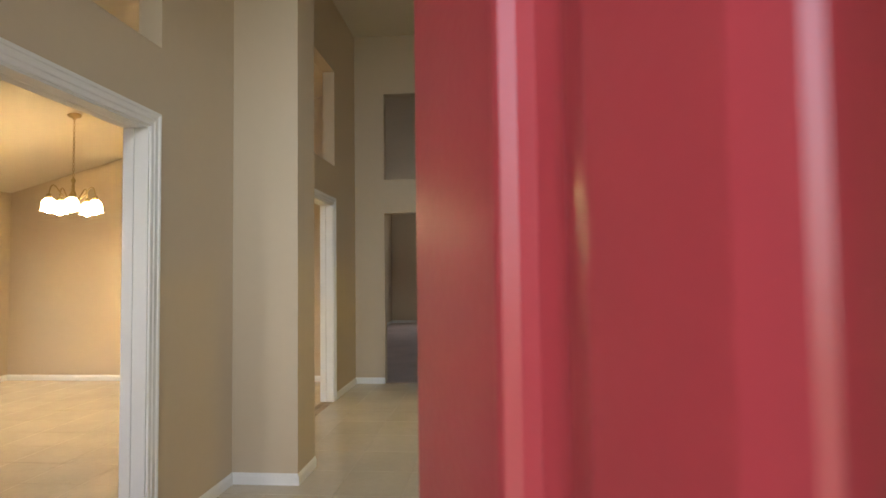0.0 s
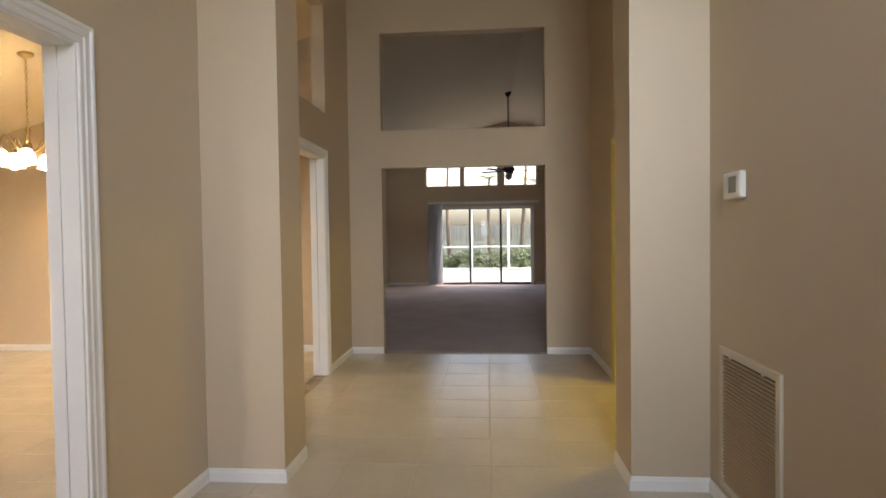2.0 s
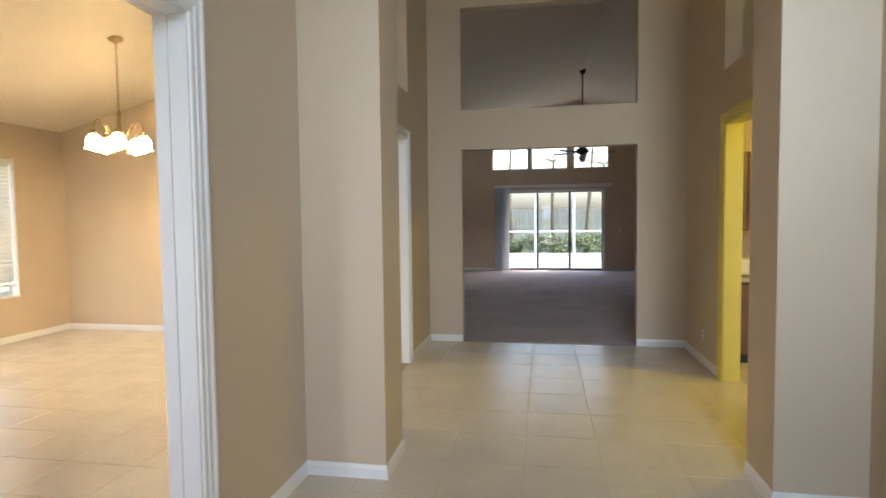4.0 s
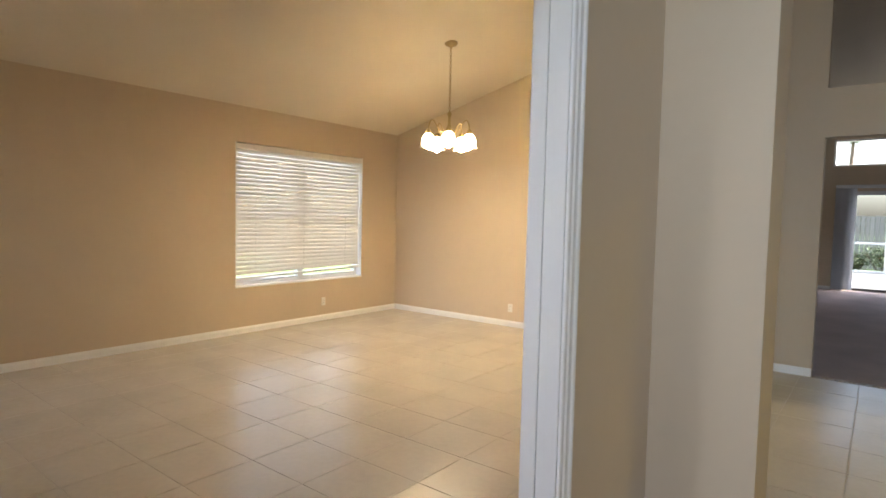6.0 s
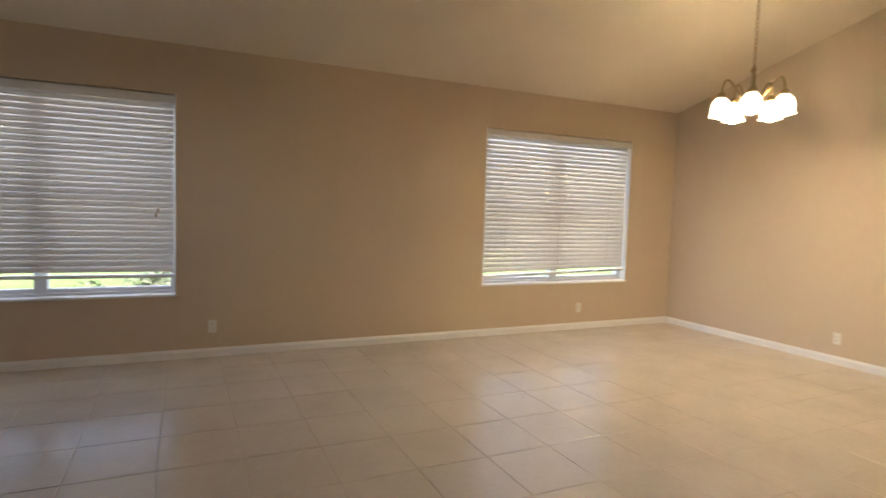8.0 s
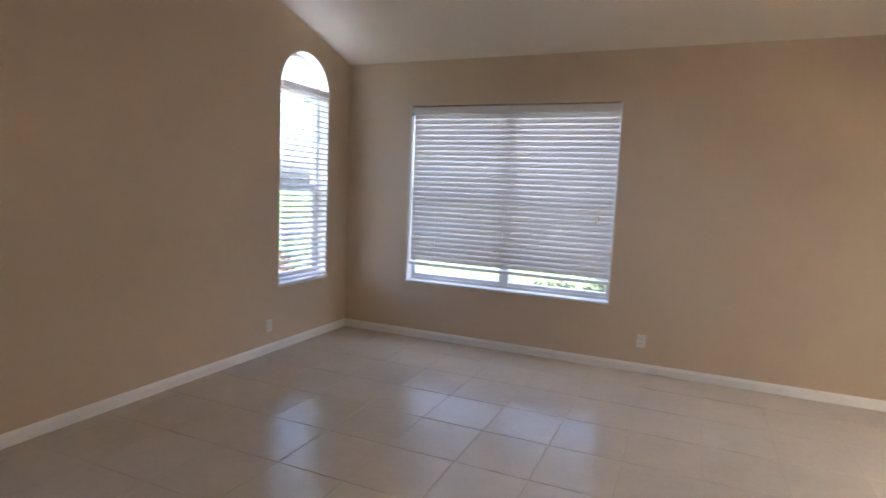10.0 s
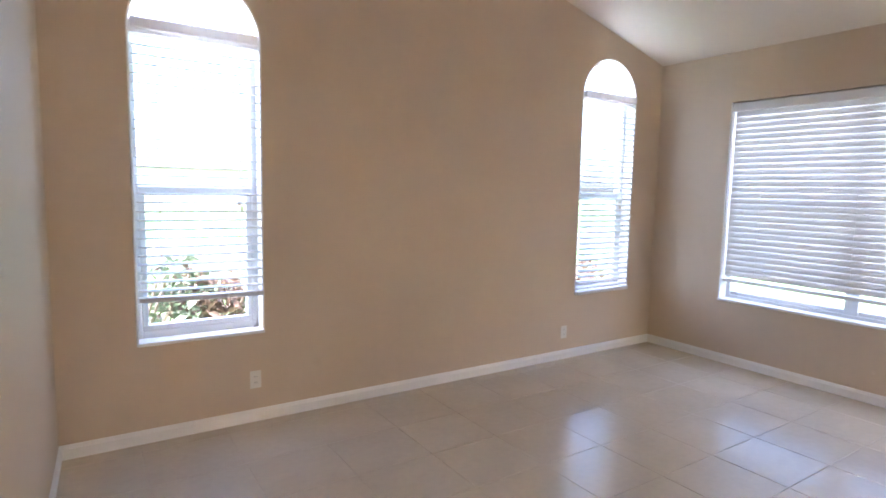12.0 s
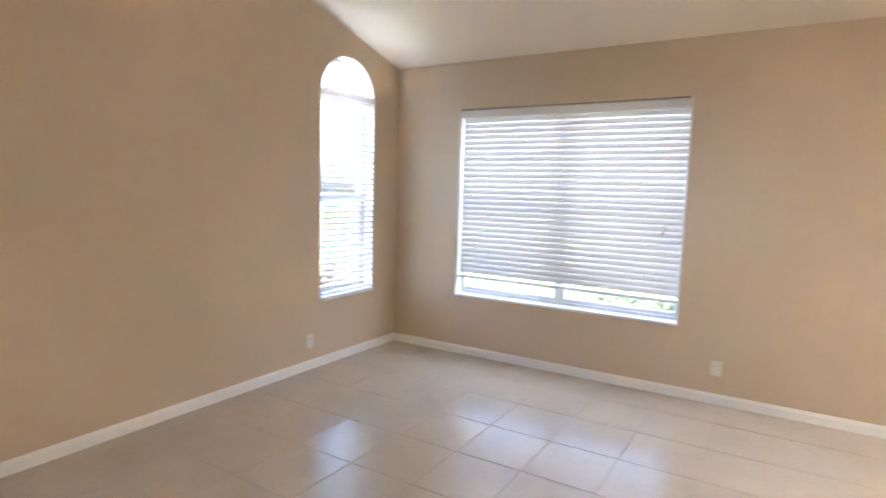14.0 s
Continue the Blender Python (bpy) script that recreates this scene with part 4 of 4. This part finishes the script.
def shrub(x, y, w, h, seed, mat=None, label="leafy green garden shrub"):
    rnd = random.Random(seed)
    s = empty("shrub", x, y, -0.1)
    tagged(s, label, "shrub", group="garden shrubs")
    bm = bmesh.new()
    for k in range(7):
        a = rnd.uniform(0, 6.28)
        tube(bm, [Vector((0, 0, 0)), Vector((math.cos(a) * w * 0.2, math.sin(a) * w * 0.2, h * 0.4)), Vector((math.cos(a) * w * 0.35, math.sin(a) * w * 0.35, h * 0.75))], 0.012, 5)
    part("stems", bm, BARK, s)
    bm = bmesh.new()
    for k in range(9):
        a, r = rnd.uniform(0, 6.28), w * 0.32 * rnd.random() ** 0.5
        leaves(bm, rnd, (r * math.cos(a), r * math.sin(a), h * rnd.uniform(0.3, 0.75)), (w * 0.24, w * 0.24, h * 0.26), 85, 0.06)
    part("foliage", bm, mat or LEAF, s)
    return s


def tree(x, y, h, r, seed, palm=False):
    rnd = random.Random(seed)
    t = empty("palm_tree" if palm else "tree", x, y, -0.1)
    tagged(t, "slender palm with a bare leaning trunk" if palm else "broad leafy shade tree on the lawn", "tree", group="palms" if palm else "street trees")
    bm = bmesh.new()
    lean = Vector((rnd.uniform(-0.10, 0.10), rnd.uniform(-0.05, 0.05), 1))
    top = lean * h * (0.95 if palm else 0.45)
    n = 8
    rings = []
    for i in range(n + 1):
        f = i / n
        c = top * f + Vector((math.sin(f * 4 + seed) * 0.06, 0, 0))
        rr = (0.09 if palm else 0.22) * (1.25 - 0.6 * f)
        rings.append([bm.verts.new(c + Vector((rr * math.cos(k * 0.785), rr * math.sin(k * 0.785), 0))) for k in range(8)])
    for a, b in zip(rings, rings[1:]):
        for k in range(8):
            bm.faces.new([a[k], a[(k + 1) % 8], b[(k + 1) % 8], b[k]])
    tips = []
    if not palm:
        for k in range(7):
            a = 6.28 * k / 7 + rnd.uniform(-0.3, 0.3)
            e = top + Vector((math.cos(a) * r * 0.6, math.sin(a) * r * 0.6, h * rnd.uniform(0.12, 0.42)))
            tube(bm, [top * 0.9, top.lerp(e, 0.5) + Vector((0, 0, 0.15 * h * 0.3)), e], 0.06, 6)
            tips.append(e)
        tips.append(top + Vector((0, 0, h * 0.4)))
    part("trunk", bm, BARK, t)
    bm = bmesh.new()
    if palm:
        for k in range(15):
            a, droop = 6.28 * k / 15, rnd.uniform(0.3, 1.0)
            for i in range(14):
                f = i / 13
                p = top + Vector((math.cos(a) * 1.5 * f, math.sin(a) * 1.5 * f, 0.7 * f - droop * 1.6 * f * f))
                side = Vector((-math.sin(a), math.cos(a), -0.4))
                for sg in (-1, 1):
                    tip = p + Vector((side.x * sg, side.y * sg, side.z)) * 0.32 * (1.1 - f)
                    bm.faces.new([bm.verts.new(p), bm.verts.new(p + Vector((math.cos(a), math.sin(a), 0)) * 0.06), bm.verts.new(tip)])
    else:
        for e in tips:
            for j in range(4):
                o = Vector((rnd.uniform(-1, 1), rnd.uniform(-1, 1), rnd.uniform(-0.7, 0.8))) * r * 0.33
                leaves(bm, rnd, e + o, (r * 0.3, r * 0.3, r * 0.22), 90, 0.15)
    part("crown", bm, LEAF, t)
    return t


LEAF_RED = material("croton_leaf", (0.16, 0.10, 0.07), 0.45, vary=0.5, island=0.9, translucent=0.2)
for k, (x, y, w, h) in enumerate(((-2.6, 27.2, 1.5, 1.0), (-1.5, 27.6, 1.3, 0.8), (-0.2, 27.3, 1.6, 0.9), (1.0, 27.0, 1.6, 1.1), (2.1, 27.2, 1.7, 1.2), (3.2, 27.4, 1.4, 1.0), (-3.7, 27.3, 1.4, 1.3), (-2.0, 26.6, 1.3, 0.95), (-0.9, 26.7, 1.4, 1.0), (0.4, 26.6, 1.3, 1.0), (1.6, 26.5, 1.4, 1.1), (2.7, 26.6, 1.3, 1.0))):
    shrub(x, y, w, h, 20 + k)
for k, (x, y, h) in enumerate(((-1.9, 28.0, 5.2), (0.1, 28.3, 4.6), (1.6, 28.1, 5.6), (2.7, 28.2, 4.4))):
    tree(x, y, h, 1.5, 40 + k, True)
for k, (x, y, w, h, red) in enumerate(((-2.6, -2.6, 1.4, 1.15, False), (-3.4, -2.9, 1.3, 0.95, True), (-4.1, -2.6, 1.3, 0.8, False), (-1.7, -3.0, 1.2, 0.9, True), (-5.1, -2.8, 1.3, 0.8, False),
                                       (-6.2, -2.7, 1.2, 0.95, False), (-7.2, -2.8, 1.4, 1.25, False), (-8.4, -2.7, 1.2, 0.8, True))):
    shrub(x, y, w, h, 60 + k, LEAF_RED if red else LEAF, "red-leaved garden shrub beside the house" if red else "leafy green garden shrub")
for k, (x, y, w, h) in enumerate(((-9.6, 2.0, 1.1, 0.75), (-9.7, 3.0, 1.2, 0.7), (-9.6, 1.1, 1.1, 0.62))):
    shrub(x, y, w, h, 80 + k)
for k, (x, y, h, r) in enumerate(((1.0, -26, 9, 3.6), (-17, -38, 9, 3.8), (-13, -24, 8, 3.4), (-19, -27, 9, 4), (8, -30, 9, 4), (-25, -10, 8, 3.5), (3, -40, 10, 4))):
    tree(x, y, h, r, 90 + k)
structure(part("road", block(-150, 150, -13.5, -8.5, -0.12, -0.085), ASPHALT), "grey asphalt residential street", "road")
structure(part("pavement", block(-1.7, 2.4, -8.5, HALL_S - 0.151, -0.12, -0.06), CONCRETE), "pale concrete entrance path", "pavement")


def house(x, y, w, d, name_label):
    h = empty("house", x, y, -0.1)
    tagged(h, name_label, "house", group="neighbouring houses")
    part("wall", block(-w / 2, w / 2, -d / 2, d / 2, 0, 2.9), STUCCO, h)
    bm = bmesh.new()
    a = [bm.verts.new(c) for c in ((-w / 2 - 0.5, -d / 2 - 0.5, 2.9), (w / 2 + 0.5, -d / 2 - 0.5, 2.9), (w / 2 + 0.5, d / 2 + 0.5, 2.9), (-w / 2 - 0.5, d / 2 + 0.5, 2.9))]
    k = min(w, d) / 2
    b = [bm.verts.new(c) for c in ((-max(w - d, 0) / 2 - 0.01, -max(d - w, 0) / 2 - 0.01, 2.9 + k * 0.45), (max(w - d, 0) / 2 + 0.01, -max(d - w, 0) / 2 - 0.01, 2.9 + k * 0.45),
                                   (max(w - d, 0) / 2 + 0.01, max(d - w, 0) / 2 + 0.01, 2.9 + k * 0.45), (-max(w - d, 0) / 2 - 0.01, max(d - w, 0) / 2 + 0.01, 2.9 + k * 0.45))]
    bm.faces.new(a), bm.faces.new(b)
    for i in range(4):
        j = (i + 1) % 4
        bm.faces.new([a[i], a[j], b[j], b[i]])
    part("roof", bm, ROOFING, h)
    for xx in (-w / 4, w / 4):
        for s in (-1, 1):
            win = part("window", block(xx - 0.7, xx + 0.7, s * d / 2 - 0.03, s * d / 2 + 0.03, 0.9, 2.2), VINYL, h)
            part("pane", block(xx - 0.62, xx + 0.62, s * d / 2 - 0.04, s * d / 2 + 0.04, 0.98, 2.12), HOUSE_PANE, win)
    return h


house(-27.0, 5.0, 9, 14, "tan stucco neighbour house with a grey hipped roof")
house(-8.0, -48.0, 16, 9, "tan stucco house across the street")
house(14.0, -47.0, 15, 9, "tan stucco house across the street")


# ---- floor tiles ----
tile_meshes = {}


def tile_mesh(w, d):
    key = (round(w, 3), round(d, 3))
    if key not in tile_meshes:
        bm = bmesh.new()
        hw, hd, e = w / 2, d / 2, 0.003
        lo = [bm.verts.new((x, y, -0.004)) for x, y in ((-hw, -hd), (hw, -hd), (hw, hd), (-hw, hd))]
        md = [bm.verts.new((x, y, -0.0015)) for x, y in ((-hw, -hd), (hw, -hd), (hw, hd), (-hw, hd))]
        up = [bm.verts.new((x, y, 0.0)) for x, y in ((-hw + e, -hd + e), (hw - e, -hd + e), (hw - e, hd - e), (-hw + e, hd - e))]
        bm.faces.new(up)
        for a, b in ((lo, md), (md, up)):
            for i in range(4):
                j = (i + 1) % 4
                bm.faces.new([a[i], a[j], b[j], b[i]])
        tile_meshes[key] = mesh_of("tile", bm, TILE)
    return tile_meshes[key]


def lay(floor, x0, x1, y0, y1, px, py, ox, oy, gap=0.004):
    rnd = random.Random(5)
    inv = floor.matrix_basis.inverted()
    i0, i1 = math.floor((x0 - ox) / px), math.ceil((x1 - ox) / px)
    j0, j1 = math.floor((y0 - oy) / py), math.ceil((y1 - oy) / py)
    for i in range(i0, i1):
        for j in range(j0, j1):
            a, b = max(x0, ox + i * px + gap / 2), min(x1, ox + (i + 1) * px - gap / 2)
            c, d = max(y0, oy + j * py + gap / 2), min(y1, oy + (j + 1) * py - gap / 2)
            if b - a > 0.02 and d - c > 0.02:
                shared("tile", tile_mesh(b - a, d - c), floor, pose((a + b) / 2, (c + d) / 2, rnd.uniform(-0.0006, 0.0004), rnd.uniform(-0.05, 0.05), rnd.uniform(-0.05, 0.05), 0))


lay(floor_room, ROOM_W - 0.01, ROOM_E, ROOM_S - 0.01, ROOM_N + 0.01, 0.49, 0.445, -4.955, 0.72)
lay(floor_hall, HALL_W + 0.003, HALL_E + 0.7, HALL_S - 0.14, HALL_N - 0.01, 0.488, 0.498, -0.06, 5.663)


def mosaic(name, x0, x1, y0, y1, step):
    base = structure(part(name, block(x0, x1, y0, y1, -0.02, -0.002), GROUT), "strip of brown and tan mosaic stone at the doorway", "threshold")
    me_bm = block(-step * 0.44, step * 0.44, -step * 0.44, step * 0.44, -0.004, 0.003, 0.002, 1)
    me = mesh_of("mosaic_piece", me_bm, MOSAIC)
    nx, ny = max(1, round((x1 - x0) / step)), max(1, round((y1 - y0) / step))
    for i in range(nx):
        for j in range(ny):
            shared("mosaic_piece", me, base, pose(x0 + (i + 0.5) * (x1 - x0) / nx, y0 + (j + 0.5) * (y1 - y0) / ny, 0))


mosaic("threshold_living", ROOM_E, HALL_W, OPEN2[0] + 0.02, OPEN2[1] - 0.02, 0.075)
mosaic("threshold_front_opening", ROOM_E, HALL_W, OPEN1[0] + 0.02, OPEN1[1] - 0.02, 0.075)
mosaic("threshold_family", END_W, END_E, HALL_N, HALL_N + 0.075, 0.0375)
